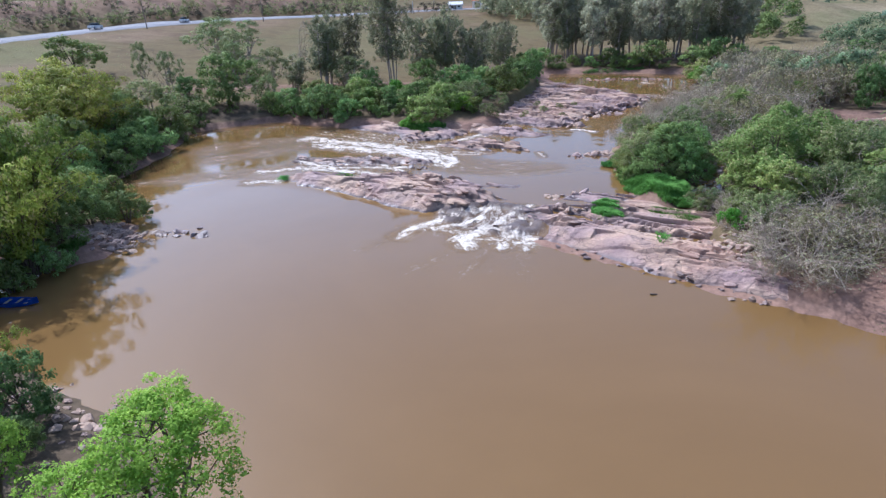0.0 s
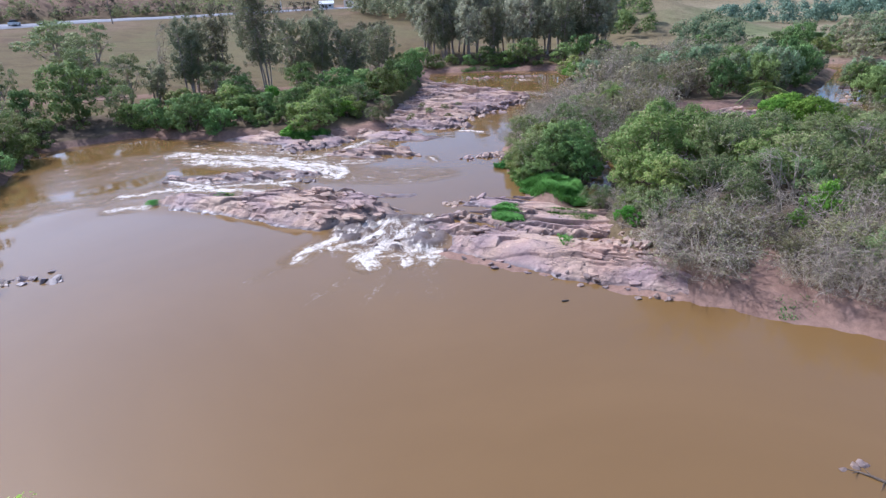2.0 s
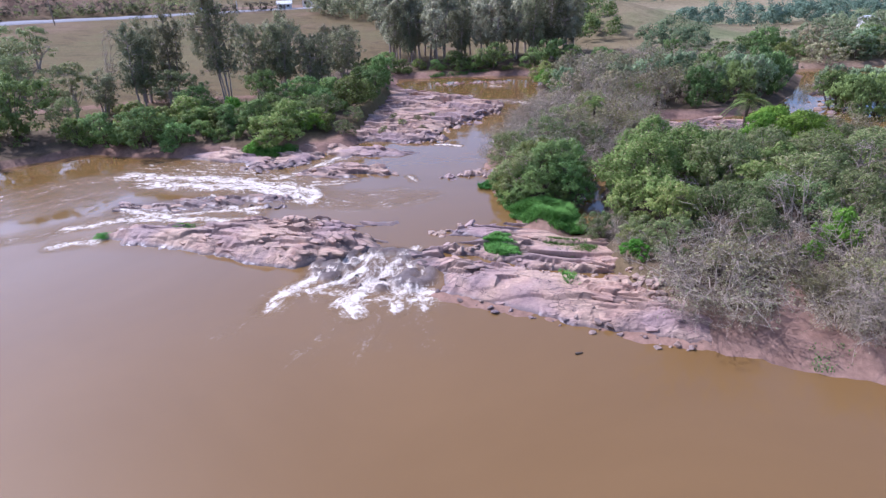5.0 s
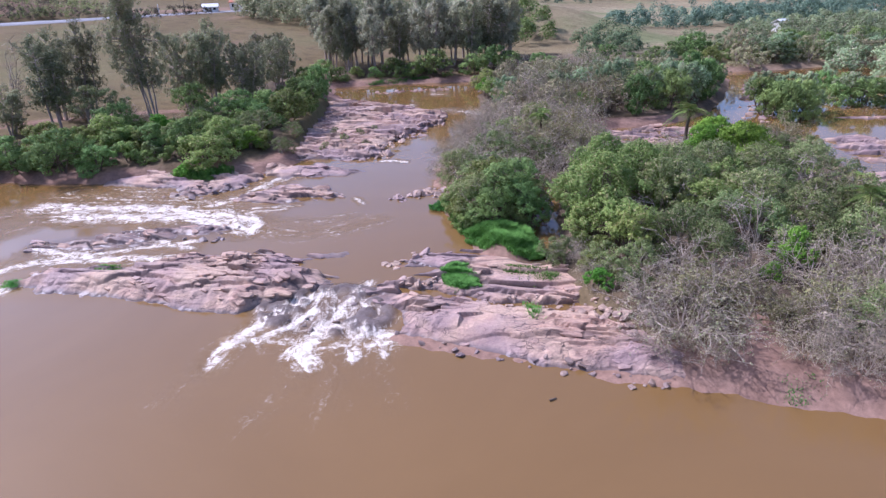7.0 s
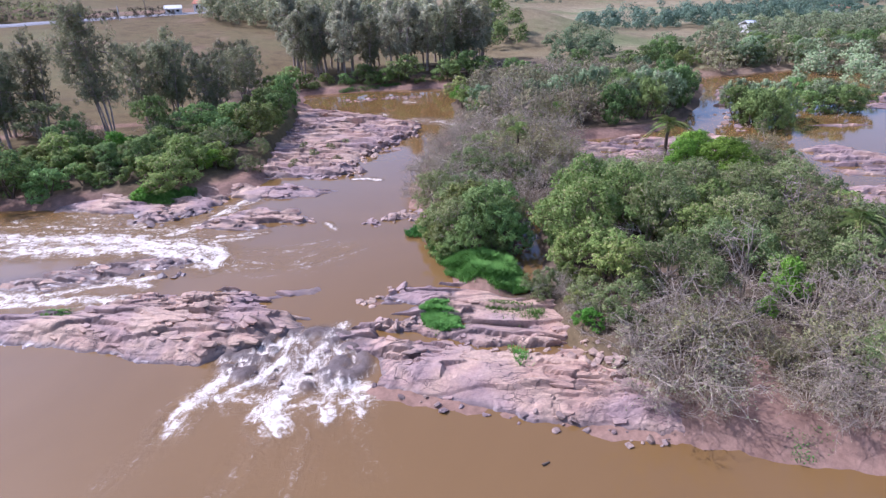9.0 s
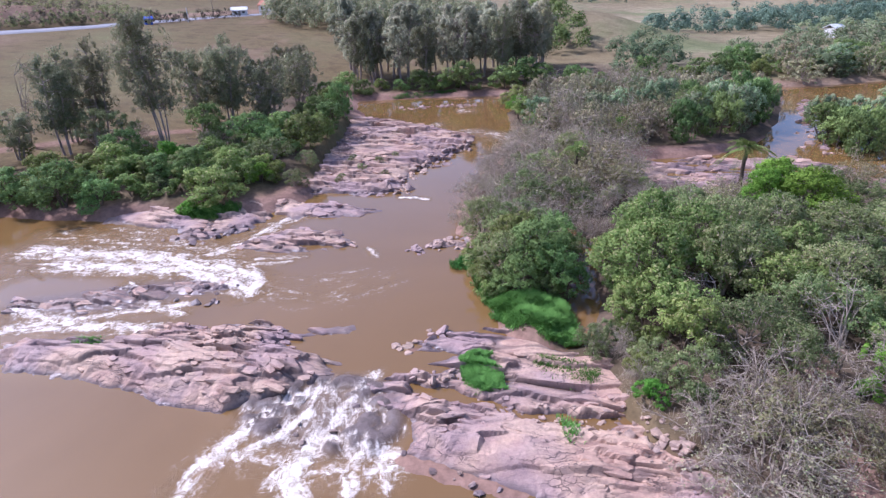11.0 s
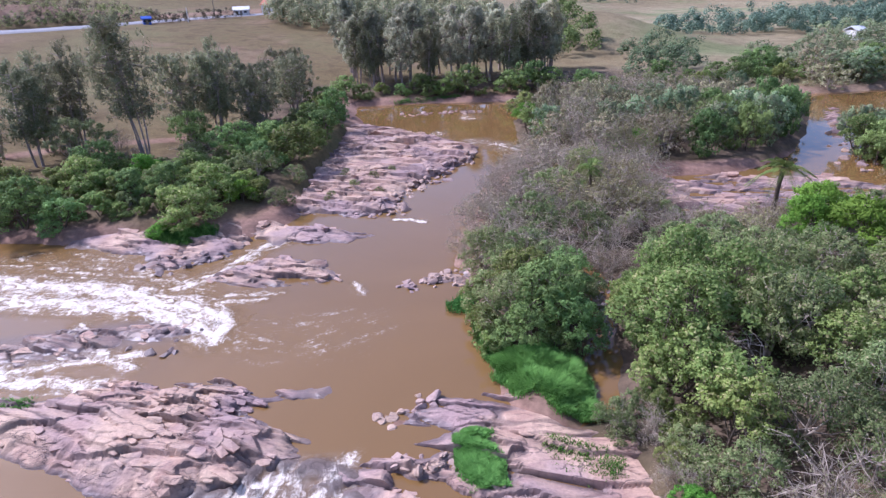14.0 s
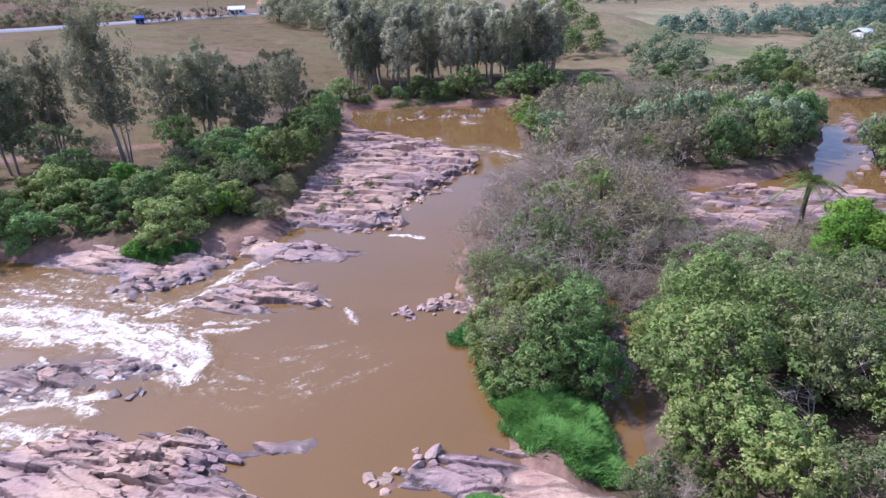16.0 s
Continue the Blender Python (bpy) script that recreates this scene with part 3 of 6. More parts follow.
def build_water():
    ax = axis(-34, 16, 0.22, -75, 125, 1.16)
    ay = axis(25, 66, 0.22, -80, 118, 1.1)
    x, y = [a.ravel() for a in np.meshgrid(ax, ay)]
    z = water_level(x, y)
    foam, flow, best = np.zeros(x.shape), np.c_[x, y, z * 0], np.zeros(x.shape)
    for line, w, s in FOAM:
        d, run, side = along(x, y, line)
        f = s * np.exp(-(d / w) ** 2)
        near = f > best
        best = np.where(near, f, best)
        flow[near, 0], flow[near, 1] = run[near] + 40 * s, side[near]
        foam = np.maximum(foam, f)
    weir = step(-0.5, 0.5, inside(x, y, LEDGES["weir"]))
    rng = np.random.default_rng(61)
    dome = np.zeros(x.shape)
    for bx, by in scatter_plain(rng, LEDGES["weir"], 170):
        turn, rx = rng.uniform(-0.9, 0.3), rng.uniform(0.15, 0.48)
        ry = rx * rng.uniform(0.4, 0.65)
        u, v = (x - bx) * math.cos(turn) + (y - by) * math.sin(turn), -(x - bx) * math.sin(turn) + (y - by) * math.cos(turn)
        q = (np.abs(u) / rx) ** 2.5 + (np.abs(v) / ry) ** 2.5
        dome = np.maximum(dome, np.clip(1 - q, 0, 1) ** 0.5 * rng.uniform(0.5, 1.0))
    z = z + weir * (0.3 * dome - 0.06 + 0.16 * (fbm(x / 0.45, y / 0.45, 23, 4) - 0.5))
    fall = np.clip((35.4 - y) / 5.0, 0, 1)
    foam = np.maximum(foam * (1 - 0.75 * weir * step(0.35, 0.75, dome)), weir * step(0.45, 0.05, dome) * (0.3 + 0.32 * fall))
    over = weir > 0.3
    flow[over, 0], flow[over, 1] = (y * 1.0 + 90)[over], ((x + 4.2) * 16 / (41 - y))[over]
    rough = fbm(x / 0.7, y / 0.7, 21) - 0.45
    z = z + foam * rough * 0.42 + 0.02 * (fbm(x / 1.5, y / 1.5, 22) - 0.5)
    thin = np.maximum.reduce([weir * (0.5 + 0.45 * step(0.1, 0.5, dome)), 0.6 * step(-0.4, 0.8, inside(x, y, LEDGES["sill"]))])
    keep = (water_depth(x, y) > -5.5) | (inside(x, y, RILL) > -1)
    f = grid_faces(len(ax), len(ay))
    f = f[keep[f].all(1)]
    ob = mesh_ob("water", np.c_[x, y, z], f, WATER, True, [("foam", foam), ("flow", flow), ("thin", thin)])
    tagged(ob, "muddy brown river with white rapids over a rock ledge", "river", kind="structure")


# ---------------------------------------------------------------- bedrock ledges: slabs split along one grain
GRAIN = radians(-20)
POOL_EDGE = {"island": [(-25.5, 39.0), (-21.8, 38.1), (-18.4, 37.0), (-13.3, 34.8), (-9.6, 33.1)], "right": [(-1.5, 30.3), (2.4, 28.0), (8, 25.4), (12.6, 23.8)]}


def slab_relief(x, y, rng, poly, size=(2.6, 0.85), soft=0.2):
    """Cells stretched along the grain, each its own tilted plane, with open joints between."""
    c, s = math.cos(GRAIN), math.sin(GRAIN)
    u, v = x * c + y * s, -x * s + y * c
    u, v = u + 0.3 * (fbm(x / 1.3, y / 1.3, 41) - 0.5), v + 0.2 * (fbm(x / 1.1, y / 1.1, 42) - 0.5)
    pu, pv = u / size[0], v / size[1]
    n = max(12, int((pu.max() - pu.min()) * (pv.max() - pv.min()) * 1.0))
    cu, cv = rng.uniform(pu.min(), pu.max(), n), rng.uniform(pv.min(), pv.max(), n)
    d1, d2 = np.full(x.shape, 1e9), np.full(x.shape, 1e9)
    own, next_to = np.zeros(x.shape, int), np.zeros(x.shape, int)
    for k in range(n):
        d = (pu - cu[k]) ** 2 + (pv - cv[k]) ** 2
        closer, second = d < d1, (d < d2) & (d >= d1)
        next_to = np.where(closer, own, np.where(second, k, next_to))
        d2 = np.where(closer, d1, np.where(second, d, d2))
        own, d1 = np.where(closer, k, own), np.where(closer, d, d1)
    gap = np.sqrt(d2) - np.sqrt(d1)
    off, tv, tu = rng.normal(0, 0.11, n), rng.normal(-0.16, 0.13, n), rng.normal(0.0, 0.05, n)

    def plane(o):
        return off[o] + tv[o] * (pv - cv[o]) * size[1] + tu[o] * (pu - cu[o]) * size[0]

    w = 0.5 + 0.5 * step(0, soft, gap)
    z = plane(own) * w + plane(next_to) * (1 - w)
    open_up = step(0.35, 0.6, fbm(x / 2.5, y / 2.5, 43))
    crack = step(0.14, 0.03, gap) * (0.1 + 0.9 * open_up)
    return z - 0.1 * size[1] * crack, crack * 0.7


def build_ledge(key, pitch):
    poly = LEDGES[key]
    rng = np.random.default_rng(sum(map(ord, key)))
    c, sn = math.cos(GRAIN), math.sin(GRAIN)
    us, vs = [p[0] * c + p[1] * sn for p in poly], [-p[0] * sn + p[1] * c for p in poly]
    ax, ay = np.arange(min(us) - 1.2, max(us) + 1.2, pitch * 1.3), np.arange(min(vs) - 1.2, max(vs) + 1.2, pitch)
    u, v = [a.ravel() for a in np.meshgrid(ax, ay)]
    x, y = u * c - v * sn, u * sn + v * c
    d = inside(x, y, poly) + 1.0 * (fbm(x / 1.6, y / 1.6, 50) - 0.5) + 0.35 * (fbm(x / 0.5, y / 0.5, 51) - 0.5)
    e = np.maximum(d, -water_depth(x, y))
    rel, crack = slab_relief(x, y, rng, poly, (3.6, 0.95), 0.05)
    rel2, crack2 = slab_relief(x, y, rng, poly, (1.3, 0.42), 0.06)
    broken = step(0.46, 0.54, fbm(x / 2.8, y / 2.8, 57))
    worn = 1 - 0.6 * step(2.3, 1.1, along(x, y, POOL_EDGE[key])[0] + 1.4 * (fbm(x / 2, y / 2, 58) - 0.5)) if key in POOL_EDGE else 1.0
    rel, crack = (rel + rel2 * 0.75 * broken) * worn, np.maximum(crack, crack2 * broken) * worn
    fine = 0.05 * (fbm(x / 0.6, y / 0.6, 53) - 0.5)
    top = LEVEL[key] + rel * (0.9 if key != "weir" else 1.5) + fine + 0.35 * (fbm(x / 4, y / 4, 54) - 0.5)
    if key == "island":
        top = top - 0.3 * step(-7.5, -4.2, x)
    steep = 0.72 * step(-0.4, 0.2, e) + 0.28 * step(0, 1.7, e)
    z = -0.5 + (top + 0.5) * (steep + (step(-0.6, 1.9, e) - steep) * (1 - worn) * 1.5)
    rill = inside(x, y, RILL)
    if key == "right":
        z = z - 0.75 * step(-0.25, 0.35, rill + 0.4 * (fbm(x / 0.6, y / 0.6, 55) - 0.5))
    wl = water_level(x, y)
    wet = step(0.2, 0.03, z - wl + 0.1 * (fbm(x / 0.8, y / 0.8, 56) - 0.5))
    if key in ("weir", "sill"):
        wet = np.maximum(wet, 0.65)
    f = grid_faces(len(ax), len(ay))
    keep = d > -0.9
    f = f[keep[f].any(1)]
    ob = mesh_ob("rock_ledge", np.c_[x, y, z], f, ROCK, False, [("crack", crack), ("wet", wet)])
    tagged(ob, {"weir": "wet dark bedrock sill under the falling water", "sill": "half-drowned purple-grey rocks amid the rapids",
                "flat": "pale pink rock flat beside the side channel"}.get(key.split("_")[-1], "cracked purplish-grey bedrock ledge rising from the river"),
           "rock", group="bedrock ledges")
    HEIGHTS[ob.name] = (ax, ay, z.reshape(len(ay), len(ax)))
    return ob


def angular(name, mat, rng, sx, sy, sz, points=15):
    """One broken stone: the hull of a few points."""
    bm = bmesh.new()
    for _ in range(points):
        p = rng.normal(0, 1, 3)
        p /= np.linalg.norm(p)
        p = np.sign(p) * np.abs(p) ** 0.6
        bm.verts.new((p[0] * sx, p[1] * sy, p[2] * sz))
    out = bmesh.ops.convex_hull(bm, input=bm.verts)
    bmesh.ops.delete(bm, geom=[v for v in bm.verts if not v.link_faces], context="VERTS")
    me = bpy.data.meshes.new(name)
    bm.to_mesh(me)
    bm.free()
    me.materials.append(mat)
    return me


SLABS = [angular("slab", ROCK, np.random.default_rng(90 + i), *d) for i, d in enumerate(((0.9, 0.34, 0.2), (0.7, 0.3, 0.22), (1.2, 0.36, 0.18), (0.5, 0.3, 0.22), (0.8, 0.45, 0.15), (0.6, 0.22, 0.26)))]
STONE_SIZES = ((0.5, 0.4, 0.24), (0.5, 0.35, 0.2), (0.45, 0.45, 0.28), (0.6, 0.35, 0.24), (0.5, 0.5, 0.18))
STONES = [angular("stone", STONE, np.random.default_rng(70 + i), *d) for i, d in enumerate(STONE_SIZES)]
STONES_WET = [angular("stone", STONE_WET, np.random.default_rng(50 + i), *d) for i, d in enumerate(STONE_SIZES)]


def lay_slabs(ledge, key, count, rng, scale, lift=0.0):
    """Tilted plates along the grain, on the broken parts of a ledge."""
    poly = LEDGES[key]
    for x, y in scatter_plain(rng, poly, count):
        if key == "right" and 1.2 < x < 4.0 and 32.8 < y < 36.8:
            continue
        z = surface(ledge, x, y)
        ob = new("slab", SLABS[int(rng.integers(len(SLABS)))])
        ob.matrix_basis = Matrix.LocRotScale((x, y, z - 0.1 * scale), Euler((rng.normal(0.22, 0.16), rng.normal(0, 0.08), GRAIN + rng.normal(0, 0.28))), [scale * rng.uniform(0.55, 1.25)] * 3)
        ob.parent = ledge


def scatter_plain(rng, poly, count):
    xs, ys = [p[0] for p in poly], [p[1] for p in poly]
    x, y = rng.uniform(min(xs), max(xs), count * 12), rng.uniform(min(ys), max(ys), count * 12)
    ok = (inside(x, y, poly) > 0.15) & (fbm(x / 2.8, y / 2.8, 57) > 0.45)
    return list(zip(x[ok], y[ok]))[:count]


HEIGHTS = {}


def surface(ledge, x, y, default=-9.0):
    """Height of a ledge's top at a place of the plan."""
    ax, ay, z = HEIGHTS[ledge.name]
    c, sn = math.cos(GRAIN), math.sin(GRAIN)
    i, j = int((x * c + y * sn - ax[0]) / (ax[1] - ax[0])), int((-x * sn + y * c - ay[0]) / (ay[1] - ay[0]))
    return float(z[j, i]) if 0 <= i < len(ax) and 0 <= j < len(ay) else default


def stones(rng, line, spread, count, lo, hi, label, sink=0.3, on=None, wet=False):
    """Loose stones strewn along a plan line: pieces of a ledge, or a heap of their own."""
    if on:
        home = on[0]
    else:
        home = tagged(new("stone_heap"), label, "stones", "river stones")
        home.location = (line[0][0], line[0][1], max(0.0, land_at(*line[0])))
    for _ in range(count):
        i = int(rng.integers(len(line) - 1))
        t = rng.uniform(0, 1)
        x = line[i][0] * (1 - t) + line[i + 1][0] * t + rng.normal(0, spread)
        y = line[i][1] * (1 - t) + line[i + 1][1] * t + rng.normal(0, spread)
        s = lo + (hi - lo) * rng.uniform(0, 1) ** 1.8
        z = max(land_at(x, y), float(water_level(np.array([x]), np.array([y]))[0]) - 0.12 * s)
        for ledge in on or ():
            z = max(z, surface(ledge, x, y))
        ob = new("stone", (STONES_WET if wet else STONES)[int(rng.integers(len(STONES)))])
        ob.parent = home
        ob.matrix_basis = Matrix.LocRotScale(Vector((x, y, z + 0.3 * s * (0.6 - sink))) - home.location, Euler((rng.normal(0, 0.3), rng.normal(0, 0.3), rng.uniform(0, 6.28))), (s, s, s * 0.85))


build_ground()
build_water()
LEDGE_OBS = {}
for _key, _pitch in (("island", 0.075), ("right", 0.075), ("weir", 0.1), ("sill", 0.12), ("spit", 0.12), ("bar", 0.13), ("cove", 0.15), ("point", 0.14), ("shelf", 0.17), ("flat", 0.25), ("bank_flat", 0.25), ("side_flat", 0.25), ("far_flat", 0.3), ("gravel_flat", 0.35), ("head_flat", 0.3)):
    LEDGE_OBS[_key] = build_ledge(_key, _pitch)


# ---------------------------------------------------------------- plants
def tube(points, radii, sides=5):
    """A tapered tube along points: vertices and four-sided faces."""
    pts = [Vector(p) for p in points]
    vs, fs = [], []
    for i, p in enumerate(pts):
        d = (pts[min(i + 1, len(pts) - 1)] - pts[max(i - 1, 0)]).normalized()
        a = d.orthogonal().normalized()
        b = d.cross(a)
        for k in range(sides):
            t = 2 * math.pi * k / sides
            vs.append(p + radii[i] * (math.cos(t) * a + math.sin(t) * b))
    for i in range(len(pts) - 1):
        for k in range(sides):
            q = i * sides
            fs.append((q + k, q + (k + 1) % sides, q + sides + (k + 1) % sides, q + sides + k))
    return [tuple(v) for v in vs], fs


def gather(pieces):
    vs, fs, n = [], [], 0
    for v, f in pieces:
        vs += v
        fs += [tuple(i + n for i in q) for q in f]
        n += len(v)
    return vs, fs


def bent(rng, start, way, length, bend=0.25, steps=4, lift=0.0):
    pts, p, d = [Vector(start)], Vector(start), Vector(way).normalized()
    for _ in range(steps):
        d = (d + Vector(rng.normal(0, bend, 3)) + Vector((0, 0, lift))).normalized()
        p = p + d * (length / steps)
        pts.append(p.copy())
    return pts


def leaves(rng, centres, radii, per, size, up=0.5, flat=0.75, slim=0.5, droop=0.0, whole=0.55, out=None):
    """Clumps of single leaves round the given centres: vertices, faces, normals and the clump's tone."""
    centres = np.asarray(centres, float)
    if out is None:
        rel = centres - centres.mean(0)
        out = rel / (np.abs(rel).mean(0) * 2 + 1e-6)
    c, lead = np.repeat(centres, per, 0), np.repeat(np.asarray(out, float), per, 0)
    r = np.repeat(np.asarray(radii, float), per)[:, None]
    tone = np.repeat(rng.uniform(0, 1, len(centres)), per)
    n = len(c)
    o = rng.normal(0, 1, (n, 3))
    o /= np.linalg.norm(o, axis=1, keepdims=True)
    p = c + o * rng.uniform(0.3, 1.0, (n, 1)) ** 0.5 * r * np.array([1, 1, flat])
    nrm = o + rng.normal(0, 0.5, (n, 3)) + np.array([0, 0, up * 0.9])
    nrm /= np.linalg.norm(nrm, axis=1, keepdims=True)
    soft = o * 0.8 + whole * lead + 0.55 * nrm + np.array([0, 0, 0.15 + up * 0.3])
    soft /= np.linalg.norm(soft, axis=1, keepdims=True)
    nrm = np.where((nrm * soft).sum(1, keepdims=True) < 0, -nrm, nrm)
    t = np.cross(nrm, rng.normal(0, 1, (n, 3)) + np.array([0, 0, -droop * 3]))
    t /= np.linalg.norm(t, axis=1, keepdims=True)
    if droop:
        t2 = np.cross(nrm, t)
        t = np.where((t2[:, 2:] < 0), t2, -t2)
    b = np.cross(nrm, t)
    s = size * rng.uniform(0.6, 1.35, (n, 1))
    v = np.stack([p - t * s, p + t * s * 0.7 - b * s * slim * 1.15, p + t * s * 0.7 + b * s * slim * 1.15], 1).reshape(-1, 3)
    return v, np.arange(n * 3).reshape(-1, 3), np.repeat(soft, 3, 0), np.repeat(tone, 3)


def crown_mesh(crown, leaf):
    return mesh_ob("crown", crown[0], crown[1], leaf, attrs=[("tone", crown[3])], normals=crown[2])


def plant_thing(name, wood, crown, bark, leaf, label, category, group=""):
    thing = new(name)
    tagged(thing, label, category, group)
    if wood is not None:
        part("trunk", mesh_ob("trunk", wood[0], wood[1], bark, True), thing)
    if crown is not None:
        part("crown", crown_mesh(crown, leaf), thing)
    return thing


def broad_tree(rng, height, spread, leaf, bark="brown", clumps=190, per=36, size=0.1, name="tree", label="", low=0.1, stems=1, lobes=11, clump=0.13, open_up=0.0, skirt=False, whole=0.55):
    """A spreading tree: forked stems, limbs to uneven lobes of the crown, each lobe covered with clumps of leaves."""
    half, mid = height * (1 - low) / 2, height * (1 + low) / 2
    pieces, tips = [], []
    for s in range(stems):
        a = rng.uniform(0, 6.28)
        lean = Vector((math.cos(a) * 0.25 * (stems > 1) + rng.normal(0, 0.08), math.sin(a) * 0.25 * (stems > 1) + rng.normal(0, 0.08), 1))
        p = bent(rng, (rng.normal(0, 0.12) * (stems > 1), rng.normal(0, 0.12) * (stems > 1), -0.3), lean, height * 0.66, 0.12, 5)
        r0 = height * 0.02 + 0.03
        pieces.append(tube(p, [r0 * (1 - 0.14 * i) for i in range(len(p))], 6))
        tips.append(p)
    blobs = []
    for k in range(lobes):
        a = 2.4 * k + rng.normal(0, 0.35)
        top = k % 3 == 0
        o = spread * (rng.uniform(0.0, 0.34) if top else rng.uniform(0.46, 0.68))
        z = mid + half * (rng.uniform(0.36, 0.6) if top else rng.uniform(-0.72, 0.25))
        blobs.append((np.array([math.cos(a) * o, math.sin(a) * o, z]), spread * rng.uniform(0.24, 0.46), half * rng.uniform(0.28, 0.5)))
        q = tips[k % len(tips)][int(rng.integers(2, 6))]
        c = Vector(blobs[-1][0])
        pieces.append(tube([q, q.lerp(c, 0.5) + Vector((0, 0, -0.04 * height)), c], [height * 0.011, height * 0.007, 0.02], 4))
    share = np.array([b[1] ** 2 for b in blobs])
    centres, rad, out = [], [], []
    while len(centres) < clumps:
        k = int(rng.choice(lobes, p=share / share.sum()))
        c, rh, rv = blobs[k]
        d = rng.normal(0, 1, 3)
        d[2] = abs(d[2]) if rng.uniform() < (0.2 if skirt or name == "bush" else 0.62) else d[2]
        d /= np.linalg.norm(d)
        q = c + d * np.array([rh, rh, rv]) * rng.uniform(0.78, 1.1)
        if any(np.linalg.norm((q - e) / np.array([g, g, h])) < 0.72 for i, (e, g, h) in enumerate(blobs) if i != k):
            continue
        if rng.uniform() < open_up and d[2] > 0.2:
            continue
        centres.append(q)
        out.append(d)
        rad.append(spread * clump * rng.uniform(0.65, 1.35))
        if len(centres) % 6 == 0:
            pieces.append(tube([Vector(c), Vector(q)], [height * 0.005, 0.012], 3))
    crown = leaves(rng, centres, rad, per, size, flat=0.72, whole=whole, out=out)
    return plant_thing(name, gather(pieces), crown, BARK[bark], LEAF[leaf], label, "tree" if name != "bush" else "bush")


def dry_shrub(rng, height, spread, label, leaf="grey", stems=9, twigs=420, per=3, size=0.07, name="shrub", bark="grey"):
    """Many bare arching stems that split into fine grey twigs with few leaves."""
    pieces, tips = [], []
    for s in range(stems):
        a, o = rng.uniform(0, 6.28), rng.uniform(0.15, 1.0)
        way = Vector((math.cos(a) * o * spread, math.sin(a) * o * spread, height * rng.uniform(0.6, 1.0)))
        p = bent(rng, (math.cos(a) * 0.2, math.sin(a) * 0.2, -0.2), way, way.length, 0.16, 6, -0.03)
        pieces.append(tube(p, [0.055 * (1 - 0.13 * i) for i in range(len(p))], 4))
        for _ in range(4):
            q = p[int(rng.integers(2, len(p)))]
            d = Vector((math.cos(a), math.sin(a), 0.4)) + Vector(rng.normal(0, 0.7, 3))
            b = bent(rng, q, d, spread * rng.uniform(0.4, 0.8), 0.25, 4, -0.02)
            pieces.append(tube(b, [0.022, 0.018, 0.014, 0.01, 0.007], 3))
            tips.append(b)
        tips.append(p[2:])
    ends = []
    for k in range(twigs):
        p = tips[int(rng.integers(len(tips)))]
        q = p[int(rng.integers(1, len(p)))]
        d = Vector(rng.normal(0, 1, 3)) + Vector((q.x, q.y, 0)).normalized() * 0.8 + Vector((0, 0, 0.25))
        b = bent(rng, q, d, rng.uniform(0.4, 1.0) * spread * 0.4, 0.3, 1)
        pieces.append(tube(b, [0.012, 0.005], 3))
        ends += [b[1], b[0].lerp(b[1], 0.6)]
    crown = leaves(rng, ends, [0.16] * len(ends), per, size) if per else None
    thing = new(name)
    tagged(thing, label, "shrub")
    part("branch_mass", mesh_ob("branch_mass", *gather(pieces), BARK[bark], True), thing, "bare grey twigs")
    if crown is not None:
        part("crown", crown_mesh(crown, LEAF[leaf]), thing)
    return thing


def eucalyptus(rng, height, spread, stems, label, clumps=120, per=50, size=0.17, leaf="euc", bare=0.36):
    """Pale stems that part from one foot, with hanging sprays of thin leaves on the upper part."""
    pieces, centres, rad, out = [], [], [], []
    for s in range(stems):
        a = 6.28 * s / stems + rng.uniform(0, 0.8)
        far = rng.uniform(0.22, 0.45) * spread * (stems > 1)
        h = height * rng.uniform(0.8, 1.0)
        w = Vector((math.cos(a) * far, math.sin(a) * far, h))
        p = bent(rng, (math.cos(a) * 0.3, math.sin(a) * 0.3, -0.4), w, h, 0.04, 8)
        r0 = 0.019 * height / math.sqrt(stems)
        pieces.append(tube(p, [r0 * (1 - 0.115 * i) for i in range(len(p))], 6))
        for k in range(clumps // stems):
            f = bare + (1 - bare) * rng.uniform(0.0, 1.0)
            g = f * (len(p) - 1)
            i = min(len(p) - 2, int(g))
            q = p[i].lerp(p[i + 1], g - i)
            a2 = rng.uniform(0, 6.28)
            belly = math.sin(math.pi * (0.2 + 0.74 * ((f - bare) / (1 - bare)) ** 1.15))
            reach = spread * rng.uniform(0.1, 0.85) * belly
            c = q + Vector((math.cos(a2) * reach, math.sin(a2) * reach, reach * rng.uniform(-0.25, 0.5)))
            centres.append(c)
            out.append((math.cos(a2), math.sin(a2), 0.5 * rng.uniform(-0.5, 1)))
            rad.append(height * 0.034 * rng.uniform(0.6, 1.4))
            if k % 2 == 0:
                pieces.append(tube([q, q.lerp(c, 0.5), c], [0.06, 0.04, 0.015], 3))
    crown = leaves(rng, centres, rad, per, size, up=0.2, flat=1.35, slim=0.34, droop=0.5, whole=0.8, out=out)
    return plant_thing("eucalyptus", gather(pieces), crown, BARK["pale"], LEAF[leaf], label, "tree")


